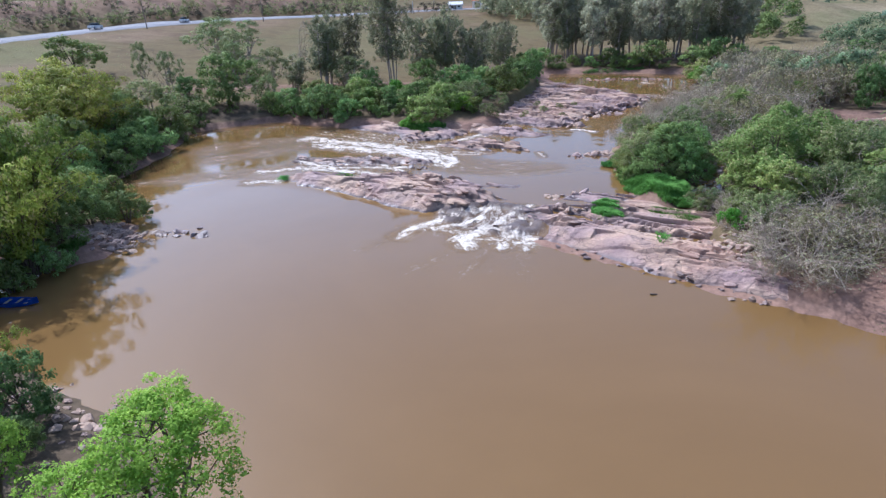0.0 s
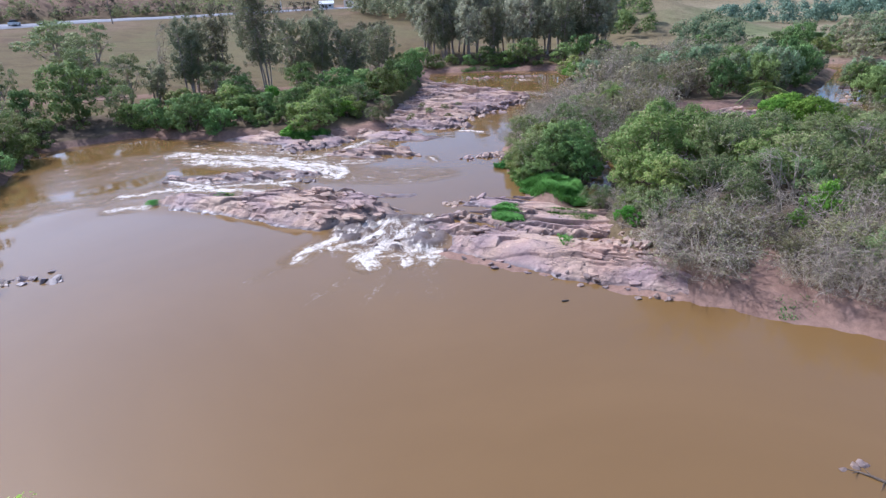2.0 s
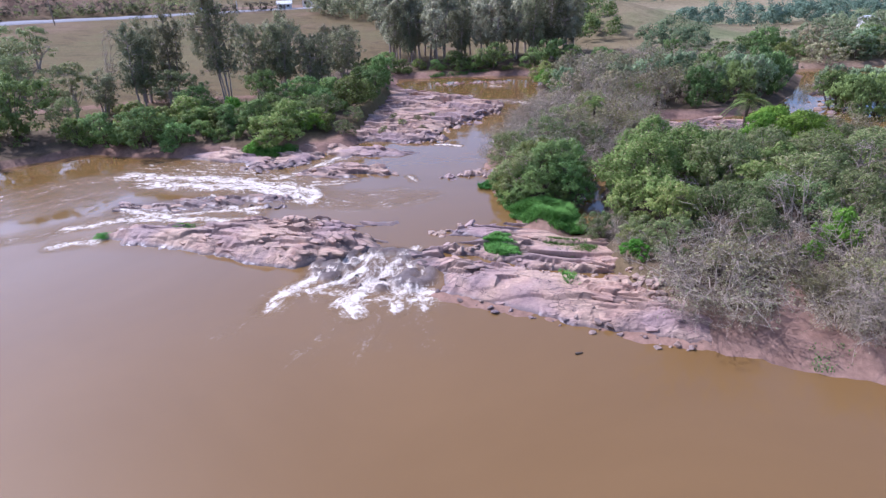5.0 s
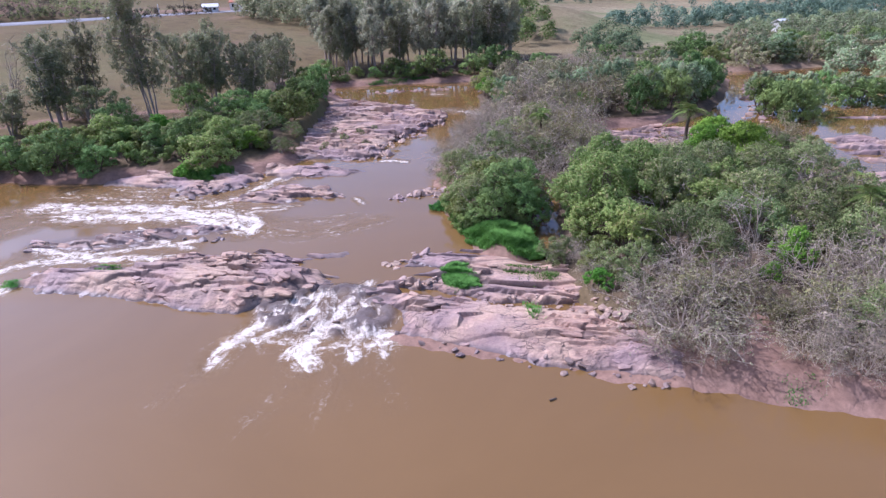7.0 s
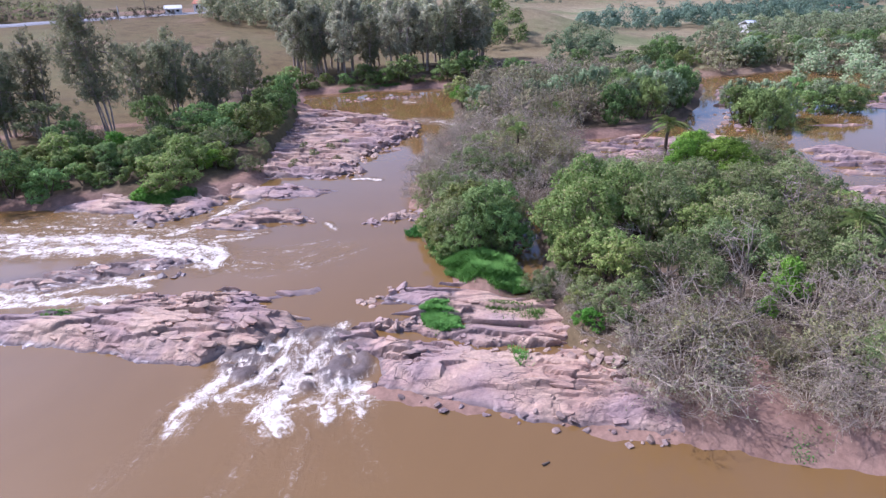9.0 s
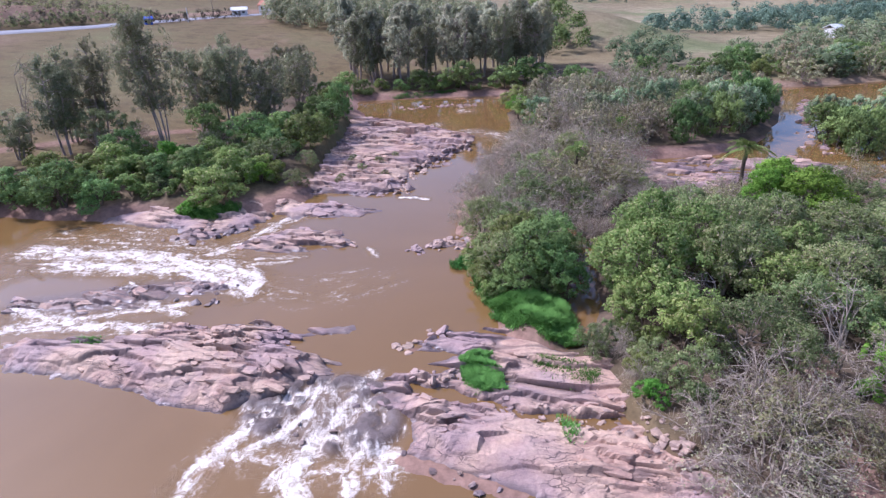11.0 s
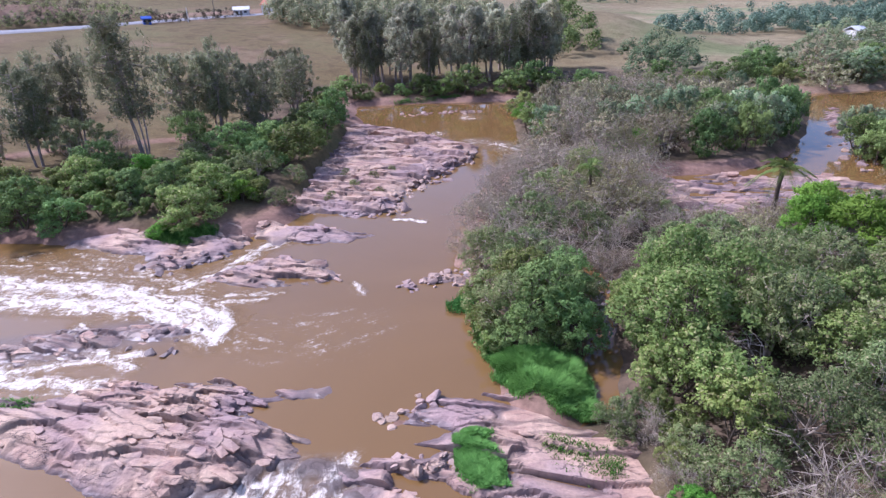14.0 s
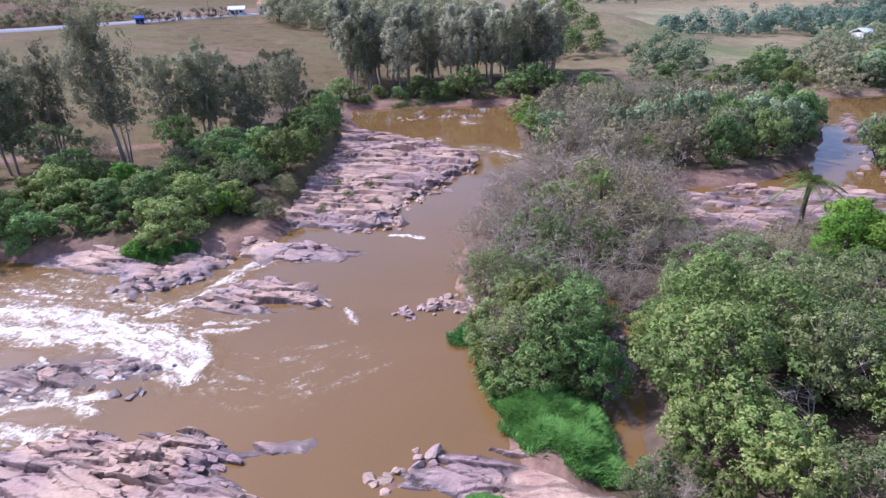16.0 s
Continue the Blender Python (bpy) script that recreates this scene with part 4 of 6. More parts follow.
def bamboo(rng, height, spread, label, culms=60):
    pieces, centres, rad = [], [], []
    for k in range(culms):
        a, o = rng.uniform(0, 6.28), rng.uniform(0.1, 1)
        pts = []
        for i in range(8):
            f = i / 7
            out = 0.5 * o + spread * o * f ** 2.2
            pts.append(Vector((math.cos(a) * out, math.sin(a) * out, height * (f * 1.15 - 0.35 * o * f ** 3) - 0.2)))
        pieces.append(tube(pts, [0.05, 0.05, 0.045, 0.04, 0.03, 0.025, 0.015, 0.008], 4))
        for q in pts[2:]:
            centres.append(q + Vector(rng.normal(0, 0.25, 3)))
            rad.append(0.5)
    crown = leaves(rng, centres, rad, 46, 0.16, up=0.2, slim=0.3, droop=0.6, whole=0.9)
    return plant_thing("bamboo", gather(pieces), crown, BARK["brown"], LEAF["bamboo"], label, "bamboo")


def palm(rng, height, label):
    thing = new("palm")
    tagged(thing, label, "palm")
    p = bent(rng, (0, 0, -0.2), (0.05, 0.02, 1), height * 0.72, 0.04, 6)
    part("trunk", mesh_ob("trunk", *tube(p, [0.2, 0.16, 0.15, 0.14, 0.14, 0.15, 0.17], 8), BARK["brown"], True), thing)
    top = p[-1]
    for k in range(17):
        a, e = 2.4 * k, rng.uniform(-0.5, 1.4)
        d = Vector((math.cos(a) * math.cos(e), math.sin(a) * math.cos(e), math.sin(e)))
        pts = [top + d * (f * 1.9) + Vector((0, 0, -1.3 * f ** 2)) for f in (0, 0.25, 0.5, 0.75, 1.0)]
        v, f = tube(pts, [0.03, 0.025, 0.02, 0.014, 0.006], 3)
        side = d.cross(Vector((0, 0, 1))).normalized()
        for i in range(22):
            t = 0.12 + 0.88 * i / 21
            q = top + d * (t * 1.9) + Vector((0, 0, -1.3 * t ** 2))
            for sg in (-1, 1):
                ln = 0.62 * (1 - 0.6 * t)
                e1 = q + side * sg * ln + Vector((0, 0, -0.3 * ln)) + d * 0.15
                n0 = len(v)
                v += [tuple(q), tuple(q.lerp(e1, 0.4) + d * 0.04), tuple(e1), tuple(q.lerp(e1, 0.4) - d * 0.04)]
                f.append((n0, n0 + 1, n0 + 2, n0 + 3))
        part("frond", mesh_ob("frond", v, f, LEAF["mid"]), thing)
    return thing


def grass_patch(rng, poly, n, height, label, name="grass", bend=0.62):
    xs, ys = [p[0] for p in poly], [p[1] for p in poly]
    x, y = rng.uniform(min(xs), max(xs), n * 3), rng.uniform(min(ys), max(ys), n * 3)
    edge = inside(x, y, poly) + 1.3 * (fbm(x * 1.1, y * 1.1, 70) - 0.45)
    k = rng.uniform(0, 1, n * 3) < step(-0.25, 0.55, edge) * (0.35 + 0.65 * step(0.3, 0.5, fbm(x * 2.2, y * 2.2, 73)))
    x, y = x[k][:n], y[k][:n]
    z = np.maximum(land(x, y), water_level(x, y) + 0.15)
    for ledge in LEDGE_OBS.values():
        z = np.maximum(z, [surface(ledge, a, b) for a, b in zip(x, y)])
    z = z - 0.05
    n = len(x)
    a, h = rng.uniform(0, 6.28, n), height * rng.uniform(0.4, 1.3, n) * (0.35 + 1.3 * fbm(x / 0.45, y / 0.45, 71)) * (0.55 + 0.45 * step(-0.1, 0.6, inside(x, y, poly)))
    w = 0.012 + 0.012 * rng.uniform(0, 1, n)
    ca, sa = np.cos(a), np.sin(a)
    b = np.c_[x, y, z]
    side, out = np.c_[-sa, ca, a * 0] * w[:, None], np.c_[ca, sa, a * 0]
    up = np.array([0, 0, 1.0])
    m = b + up * h[:, None] * 0.6 + out * (h * bend * 0.35)[:, None]
    t = b + up * h[:, None] * 0.85 + out * (h * bend)[:, None]
    v = np.stack([b - side, b + side, m + side, m - side, t], 1).reshape(-1, 3)
    i = np.arange(n)[:, None] * 5
    f = np.concatenate([i + np.array([0, 1, 2]), i + np.array([0, 2, 3]), i + np.array([3, 2, 4])])
    tone = np.clip(fbm(x / 0.7, y / 0.7, 72) * 2.2 - 0.6, 0, 1)
    return tagged(mesh_ob(name, v, f, LEAF["grass"], attrs=[("tone", np.repeat(tone, 5))]), label, "grass", kind="stuff")


def scatter(rng, poly, gap, count, avoid=(), tries=40):
    """Places in a plan polygon, at least gap apart, clear of the places to avoid (x, y, radius)."""
    xs, ys = [p[0] for p in poly], [p[1] for p in poly]
    out = []
    for _ in range(count * tries):
        x, y = rng.uniform(min(xs), max(xs)), rng.uniform(min(ys), max(ys))
        if inside(np.array([x]), np.array([y]), poly)[0] < 0:
            continue
        if all((x - a) ** 2 + (y - b) ** 2 > gap * gap for a, b in out) and all((x - a) ** 2 + (y - b) ** 2 > r * r for a, b, r in avoid):
            out.append((x, y))
        if len(out) >= count:
            break
    return out


R = np.random.default_rng(7)
KINDS = {
    "green_a": broad_tree(R, 5.2, 3.4, "mid", clumps=270, per=36, size=0.1, label="dense green broadleaf tree on the wooded bank", low=0.04, lobes=17),
    "green_b": broad_tree(R, 4.0, 2.4, "mid", clumps=170, per=36, size=0.09, label="rounded green tree of the riverside wood", low=0.05, stems=2),
    "dark_a": broad_tree(R, 3.9, 2.8, "dark", clumps=200, per=36, size=0.095, label="dark green leafy tree at the water's edge", low=0.0, stems=2, lobes=14, skirt=True),
    "olive_a": broad_tree(R, 3.8, 2.5, "olive", "grey", clumps=190, per=27, size=0.075, label="olive-green thin-leaved tree with grey limbs", low=0.08, stems=3, lobes=11, clump=0.12, open_up=0.25),
    "olive_b": broad_tree(R, 2.8, 2.3, "olive", "grey", clumps=160, per=27, size=0.075, label="low olive scrub tree of the bank", low=0.0, stems=3, lobes=11, clump=0.12, open_up=0.2),
    "bright_a": broad_tree(R, 3.9, 3.0, "bright", clumps=200, per=36, size=0.1, label="bright fresh-green tree among dull scrub", low=0.05),
    "dry_a": dry_shrub(R, 3.0, 2.5, "bare grey-brown thicket with sparse dry leaves", stems=16, twigs=640, per=2, size=0.06),
    "dry_b": dry_shrub(R, 2.6, 2.4, "leafless grey shrub on the rocky bank", stems=14, twigs=760, per=1, size=0.05),
    "dry_c": dry_shrub(R, 3.3, 2.4, "half-bare tree with brownish dry foliage", stems=12, twigs=420, per=6, size=0.075, leaf="brown"),
    "snag": dry_shrub(R, 4.8, 1.9, "dead bare tree with pale grey branches", stems=5, twigs=110, per=0, name="dead_tree"),
    "bush_a": broad_tree(R, 3.2, 2.4, "dark", clumps=165, per=34, size=0.095, lobes=12, name="bush", label="dark green rounded bush on the earth bank", low=-0.05, stems=3),
    "bush_b": broad_tree(R, 2.9, 2.3, "mid", clumps=165, per=34, size=0.095, lobes=12, name="bush", label="green leafy bush above the river rocks", low=-0.05, stems=3),
    "bush_d": broad_tree(R, 1.7, 1.4, "mid", clumps=75, per=30, size=0.09, name="bush", label="small green bush among larger ones", low=-0.05, stems=2, lobes=7, clump=0.17),
    "bush_e": broad_tree(R, 1.7, 1.4, "olive", "grey", clumps=75, per=28, size=0.085, name="bush", label="small olive-green bush on the bank", low=-0.05, stems=2, lobes=7, clump=0.17),
    "bush_c": broad_tree(R, 2.2, 2.0, "bright", clumps=110, per=34, size=0.09, name="bush", label="light green low bush at the waterside", low=-0.05, stems=3),
    "euc_a": eucalyptus(R, 15, 4.0, 6, "tall many-stemmed eucalyptus with pale trunks", 330, 62, 0.13),
    "euc_b": eucalyptus(R, 13, 2.7, 3, "slender eucalyptus with dull grey-green foliage", 210, 56, 0.13, bare=0.3),
    "euc_c": eucalyptus(R, 11, 3.9, 4, "bushy eucalyptus beside the pasture", 270, 56, 0.13, bare=0.22),
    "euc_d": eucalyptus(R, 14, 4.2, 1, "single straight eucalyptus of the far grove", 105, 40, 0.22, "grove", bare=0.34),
    "thin": broad_tree(R, 8, 4.0, "pasture", "grey", clumps=150, per=30, size=0.13, label="open light-green tree on the dry pasture", low=0.3, stems=2, clump=0.12, open_up=0.2),
    "mound": broad_tree(R, 6, 4.6, "dark", clumps=220, per=34, size=0.15, label="large dark leafy tree over the bank", low=-0.04, stems=3, lobes=15, clump=0.11, skirt=True),
    # far_a wears the hazed leaf colour
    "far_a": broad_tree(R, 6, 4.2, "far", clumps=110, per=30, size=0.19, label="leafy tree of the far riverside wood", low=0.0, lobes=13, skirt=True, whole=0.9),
    "far_b": broad_tree(R, 5.5, 4.4, "dark", clumps=110, per=30, size=0.19, label="dark tree of the far riverside wood", low=0.0, lobes=13, skirt=True, whole=0.9),
    "far_dry": broad_tree(R, 4.4, 3.8, "grey", "grey", clumps=120, per=26, size=0.13, label="grey leafless-looking scrub tree of the far wood", low=0.0, stems=3, lobes=12, clump=0.1, open_up=0.1, skirt=True, whole=0.9),
    "lush": broad_tree(R, 5.6, 2.7, "lush", clumps=430, per=58, size=0.05, label="lush green leafy tree on the near bank", low=0.15, stems=2, lobes=14, clump=0.1),
    "bamboo": bamboo(R, 7.0, 4.4, "yellow-green arching bamboo clump over the water"),
    "palm": palm(R, 5.0, "small palm with drooping feathery fronds"),
}
SIZE = {"green_a": (3.4, 5.2), "green_b": (2.4, 4.0), "dark_a": (2.8, 3.9), "olive_a": (2.5, 3.8), "olive_b": (2.3, 2.8), "bright_a": (3.0, 3.9), "dry_a": (2.6, 3.0), "dry_b": (2.5, 2.6),
        "dry_c": (2.5, 3.3), "snag": (1.9, 4.8), "bush_a": (2.4, 3.2), "bush_b": (2.3, 2.9), "bush_c": (2.0, 2.2), "bush_d": (1.4, 1.7), "bush_e": (1.4, 1.7), "euc_a": (4.0, 15), "euc_b": (2.7, 13), "euc_c": (3.9, 11), "euc_d": (3.0, 14),
        "thin": (4.0, 8), "mound": (4.6, 6), "far_a": (4.2, 6), "far_b": (4.4, 5.5), "far_dry": (3.8, 4.4), "lush": (2.7, 5.6), "bamboo": (4.4, 7), "palm": (1.9, 5.0)}  # crown radius and height as built
USED = set()


def plant(kind, x, y, scale=1.0, turn=None, tall=1.0, group="", lean=0.0):
    """The first of a kind moves to its place, the others are copies of it."""
    turn = R.uniform(0, 6.28) if turn is None else turn
    proto = KINDS[kind]
    z = max(land_at(x, y), float(water_level(np.array([x]), np.array([y]))[0]) + 0.05) - 0.1
    m = Matrix.LocRotScale((x, y, z), Euler((lean, 0, turn)), (scale, scale, scale * tall))
    if kind in USED:  # a copy
        ob = copy_thing(proto, m @ Matrix.Diagonal((1 / proto.scale[0], 1 / proto.scale[1], 1 / proto.scale[2], 1)))
    else:
        ob, _ = proto, USED.add(kind)
        ob.matrix_basis = m
    return tagged(ob, group=group)


def grow(rows, group):
    """Plants by kind, place, crown radius and height."""
    for kind, x, y, r, h in rows:
        r0, h0 = SIZE[kind]
        plant(kind, x, y, r / r0, tall=(h / h0) / (r / r0), group=group)


# the wood on the bank opposite the ledge: kind, x, y, crown radius, height
CREEKSIDE = [
    ("olive_a", 4.6, 50.2, 2.0, 3.2), ("dark_a", 6.9, 43.8, 2.9, 3.9), ("olive_a", 5.0, 43.8, 2.1, 3.0), ("dark_a", 8.1, 42.2, 1.9, 3.2), ("green_b", 6.2, 46.4, 2.1, 3.4), ("olive_b", 5.6, 48.4, 1.9, 2.7), ("dark_a", 8.9, 46.4, 1.7, 3.0),
    ("dark_a", 5.6, 41.9, 1.6, 2.4), ("bush_b", 4.0, 44.2, 1.1, 1.6), ("bush_a", 3.7, 46.0, 1.0, 1.4), ("bush_b", 3.6, 48.0, 0.9, 1.2), ("olive_b", 8.6, 49.4, 1.6, 2.4), ("olive_a", 10.2, 45.4, 1.2, 2.4), ("bush_a", 4.5, 42.4, 0.9, 1.3),
    ("bush_d", 3.9, 42.2, 0.9, 1.1), ("bush_d", 3.6, 43.4, 0.8, 1.0), ("bush_e", 9.0, 36.7, 1.0, 1.4), ("dry_b", 9.5, 35.2, 1.0, 1.3), ("bush_d", 10.7, 35.0, 1.1, 1.6), ("olive_b", 10.4, 33.4, 1.3, 1.8), ("dry_b", 9.5, 32.4, 0.9, 1.2), ("bush_e", 11.0, 30.6, 1.1, 1.5), ("bush_d", 11.2, 39.0, 0.9, 1.5), ("bush_e", 10.2, 47.6, 1.0, 1.6),
    ("bush_a", 7.2, 41.4, 1.0, 1.5), ("green_b", 11.9, 43.6, 1.4, 3.0), ("bush_b", 10.4, 37.4, 0.7, 1.1),
    ("green_a", 12.9, 40.0, 3.5, 4.9), ("green_b", 11.4, 37.4, 1.8, 3.2), ("green_a", 16.2, 42.0, 2.9, 4.8), ("green_b", 12.4, 36.2, 2.2, 3.3), ("green_a", 14.2, 44.2, 2.5, 5.2), ("green_b", 12.2, 34.4, 1.8, 3.3), ("olive_a", 16.8, 39.6, 2.2, 4.2),
    ("bush_a", 11.4, 41.6, 1.1, 1.8), ("bush_b", 12.8, 46.6, 1.3, 2.0), ("olive_b", 8.3, 35.8, 1.1, 1.5), ("bush_c", 9.3, 31.1, 0.9, 1.2), ("bush_b", 9.8, 33.4, 0.8, 1.1), ("bush_b", 10.2, 36.2, 0.8, 1.3),
]
THICKET = [
    ("dry_a", 11.9, 26.9, 2.5, 2.4), ("dry_c", 13.4, 28.6, 2.2, 2.5), ("dry_b", 10.6, 28.8, 1.6, 1.9), ("dry_b", 13.2, 30.4, 2.1, 2.3), ("olive_a", 14.7, 33.8, 2.0, 3.4), ("olive_b", 11.6, 31.9, 1.6, 2.2), ("snag", 18.4, 32.2, 1.9, 4.4), ("snag", 19.6, 33.6, 1.6, 3.8), ("snag", 27.6, 39.6, 2.2, 4.2),
    ("bush_c", 20.4, 31.8, 1.4, 2.3), ("bush_c", 18.2, 30.4, 0.6, 1.2), ("dry_a", 20.2, 29.8, 2.3, 2.5), ("olive_b", 25.0, 32.6, 2.4, 2.9), ("dry_b", 22.4, 28.2, 2.6, 2.5), ("dry_b", 17.2, 25.0, 1.9, 2.2), ("dry_a", 18.9, 23.8, 1.9, 2.1), ("dry_c", 18.6, 26.8, 1.8, 2.3), ("olive_b", 20.8, 26.2, 1.6, 2.0), ("dry_b", 21.2, 22.6, 1.7, 2.0),
    ("dry_b", 22.6, 24.6, 2.2, 2.4), ("dry_a", 25.4, 27.6, 2.4, 2.6), ("dry_c", 25.6, 23.2, 2.2, 2.3), ("dry_b", 16.0, 29.6, 1.4, 1.8), ("olive_a", 15.8, 31.8, 1.6, 3.0), ("olive_b", 22.6, 31.8, 1.7, 2.4), ("olive_a", 23.0, 34.4, 2.2, 3.4),
    ("dry_a", 15.9, 24.5, 1.2, 1.5), ("dry_b", 17.4, 23.3, 1.4, 1.7), ("dry_a", 19.4, 22.5, 1.5, 1.8), ("dry_b", 21.6, 21.4, 1.6, 1.9), ("dry_c", 16.4, 26.6, 1.3, 1.9), ("olive_b", 19.6, 25.4, 1.5, 2.0), ("dry_a", 23.6, 21.4, 1.8, 2.1), ("dry_b", 25.6, 20.6, 1.8, 2.1), ("dry_b", 10.6, 26.4, 1.2, 1.5), ("dry_a", 12.2, 25.6, 1.1, 1.4),
    ("snag", 15.7, 37.2, 2.0, 2.6), ("olive_a", 18.4, 40.4, 2.5, 3.8), ("green_b", 19.2, 37.6, 2.4, 3.2), ("olive_a", 21.7, 38.0, 2.6, 3.6), ("olive_b", 16.6, 34.6, 2.0, 2.5), ("olive_a", 18.4, 35.6, 1.8, 3.2), ("olive_b", 20.8, 35.2, 2.0, 2.8),
    ("olive_a", 22.9, 44.0, 2.8, 3.8), ("olive_a", 25.6, 43.2, 2.8, 3.6), ("olive_a", 28.4, 42.4, 3.0, 3.8), ("olive_b", 24.6, 40.2, 2.4, 3.2), ("palm", 27.5, 35.6, 1.8, 3.8), ("olive_b", 26.0, 37.2, 2.2, 3.0), ("olive_b", 29.6, 36.4, 2.2, 2.8), ("dry_c", 30.4, 39.4, 2.0, 2.8),
    ("olive_b", 33.4, 44.2, 1.8, 2.2), ("olive_b", 31.0, 46.0, 2.2, 2.6), ("bush_b", 32.4, 41.2, 1.9, 2.0), ("bush_b", 33.6, 38.2, 2.0, 2.0), ("olive_a", 19.6, 44.6, 2.4, 3.8), ("green_b", 21.4, 41.2, 2.0, 3.4), ("olive_a", 17.6, 46.4, 2.2, 3.4), ("olive_b", 15.4, 48.4, 1.8, 2.6),
    ("bright_a", 28.4, 53.2, 2.6, 3.6), ("bright_a", 28.8, 49.2, 3.2, 3.9), ("bright_a", 26.2, 51.2, 2.2, 3.4), ("olive_b", 24.6, 47.6, 2.3, 3.0), ("olive_b", 21.0, 48.0, 2.2, 2.8), ("olive_b", 32.4, 50.4, 2.2, 2.6), ("olive_b", 35.6, 51.0, 1.8, 2.2), ("dry_c", 36.6, 55.6, 2.2, 2.6), ("olive_b", 33.0, 54.6, 2.2, 2.4),
    ("olive_b", 17.0, 50.6, 2.2, 2.5), ("olive_b", 20.4, 51.9, 2.3, 2.2), ("dry_c", 23.4, 53.0, 2.1, 2.1), ("dry_b", 18.8, 54.4, 1.6, 1.7), ("dry_c", 21.6, 55.4, 1.5, 1.6), ("dry_a", 26.6, 56.2, 1.2, 1.5), ("palm", 28.2, 58.0, 2.3, 5.4), ("dry_b", 30.4, 57.0, 1.6, 1.8),
]
GREY_BANK = [
    ("dry_a", 10.3, 51.4, 2.3, 2.8), ("dry_b", 12.6, 50.2, 1.5, 2.2), ("olive_b", 9.0, 56.8, 2.6, 2.9), ("dry_c", 14.8, 59.3, 3.0, 3.4), ("dry_a", 13.2, 66.8, 3.5, 3.2), ("dry_a", 19.4, 65.6, 3.0, 3.0), ("dry_b", 17.5, 69.6, 3.0, 2.9), ("dry_c", 17.9, 58.4, 2.2, 2.8),
    ("dry_a", 6.8, 54.2, 2.2, 2.7), ("dry_b", 6.4, 59.0, 2.1, 2.5), ("dry_a", 9.2, 61.6, 2.6, 2.9), ("olive_b", 12.0, 62.8, 2.4, 2.8), ("dry_b", 8.2, 66.0, 2.0, 2.3), ("dry_b", 10.2, 69.6, 2.2, 2.4), ("dry_a", 13.6, 71.6, 2.6, 2.6), ("dry_c", 16.8, 63.2, 2.6, 3.2), ("palm", 14.6, 61.6, 1.6, 4.4),
    ("olive_b", 12.2, 55.0, 2.2, 2.8), ("dry_b", 14.8, 54.0, 1.9, 2.4), ("dry_a", 11.9, 57.8, 2.2, 2.9), ("olive_a", 15.4, 66.0, 2.2, 3.0), ("dry_a", 20.4, 69.6, 2.4, 2.5), ("dry_b", 20.0, 61.6, 1.8, 2.2), ("olive_b", 7.4, 51.6, 1.7, 2.4),
    ("dry_a", 3.7, 53.8, 1.1, 1.5), ("dry_b", 4.3, 56.2, 1.2, 1.5), ("dry_a", 5.0, 60.8, 1.2, 1.6), ("dry_b", 6.2, 63.2, 1.3, 1.6), ("dry_b", 7.6, 68.4, 1.3, 1.6), ("dry_a", 9.2, 72.6, 1.4, 1.7), ("dry_b", 11.2, 75.4, 1.4, 1.6), ("dry_a", 12.9, 78.4, 1.6, 1.8), ("dry_a", 14.2, 82.2, 1.6, 1.8),
]
for _rows in (CREEKSIDE, THICKET, GREY_BANK):
    grow(_rows, "riverside wood")
_taken = [(x, y, 0.62 * r + 0.5) for k, x, y, r, h in CREEKSIDE + THICKET + GREY_BANK] + [(15.2, 26.6, 2.4), (13.6, 24.6, 2.0), (17.0, 33.0, 1.6), (16.4, 28.4, 1.2)]
NEAR_WOOD = [(13.5, 35), (17, 32), (24, 25), (29, 20), (31, 30), (31, 40), (30, 46), (24, 49), (14.5, 49), (15, 42)]
for _x, _y in scatter(R, NEAR_WOOD, 1.9, 46, _taken):
    _k, _r = str(R.choice(["bush_d", "bush_e", "olive_b", "dry_b", "green_b"], p=[0.25, 0.35, 0.15, 0.13, 0.12])), R.uniform(1.0, 1.7)
    grow([(_k, _x, _y, _r, _r * R.uniform(1.1, 1.5))], "riverside wood")
STRIP = [(5, 52), (8, 49), (11.6, 54), (20, 57), (20, 66), (13, 71), (8.5, 68), (5.5, 60)]
for _x, _y in scatter(R, STRIP, 1.7, 30, _taken):
    _r = R.uniform(0.8, 1.4)
    grow([(str(R.choice(["dry_b", "bush_e", "bush_e", "dry_c"])), _x, _y, _r, _r * 1.25)], "riverside wood")

# the wooded island upstream
ISLAND = [(15, 76), (15.5, 99), (24, 103), (40, 102), (53, 97), (47, 86), (39, 77), (32, 73), (22, 72.5)]
for _x, _y in scatter(R, ISLAND, 2.9, 105):
    _g = _x > 28 + R.normal(0, 3) and _y < 84 + 0.25 * (_x - 28) + R.normal(0, 3)
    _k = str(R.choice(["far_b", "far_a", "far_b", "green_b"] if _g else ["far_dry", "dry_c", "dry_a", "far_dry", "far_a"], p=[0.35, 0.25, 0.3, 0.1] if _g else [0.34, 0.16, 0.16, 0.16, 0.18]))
    _r = R.uniform(2.2, 3.2)
    grow([(_k, _x, _y, _r, R.uniform(4.6, 6.0) if _g else R.uniform(3.8, 4.9))], "island wood")
grow([("green_b", 14.8, 88, 2.4, 3.4), ("bright_a", 15.4, 92.5, 2.4, 3.2), ("green_b", 15.6, 96.5, 2.4, 3.6), ("bright_a", 16.0, 84.4, 1.7, 2.2), ("bright_a", 24.0, 75.2, 2.2, 2.8), ("bush_c", 20.6, 76.4, 1.8, 2.2)], "island wood")
CLUMP = [(44.6, 66.4), (52, 71), (50, 78), (46.4, 74), (44.6, 70)]
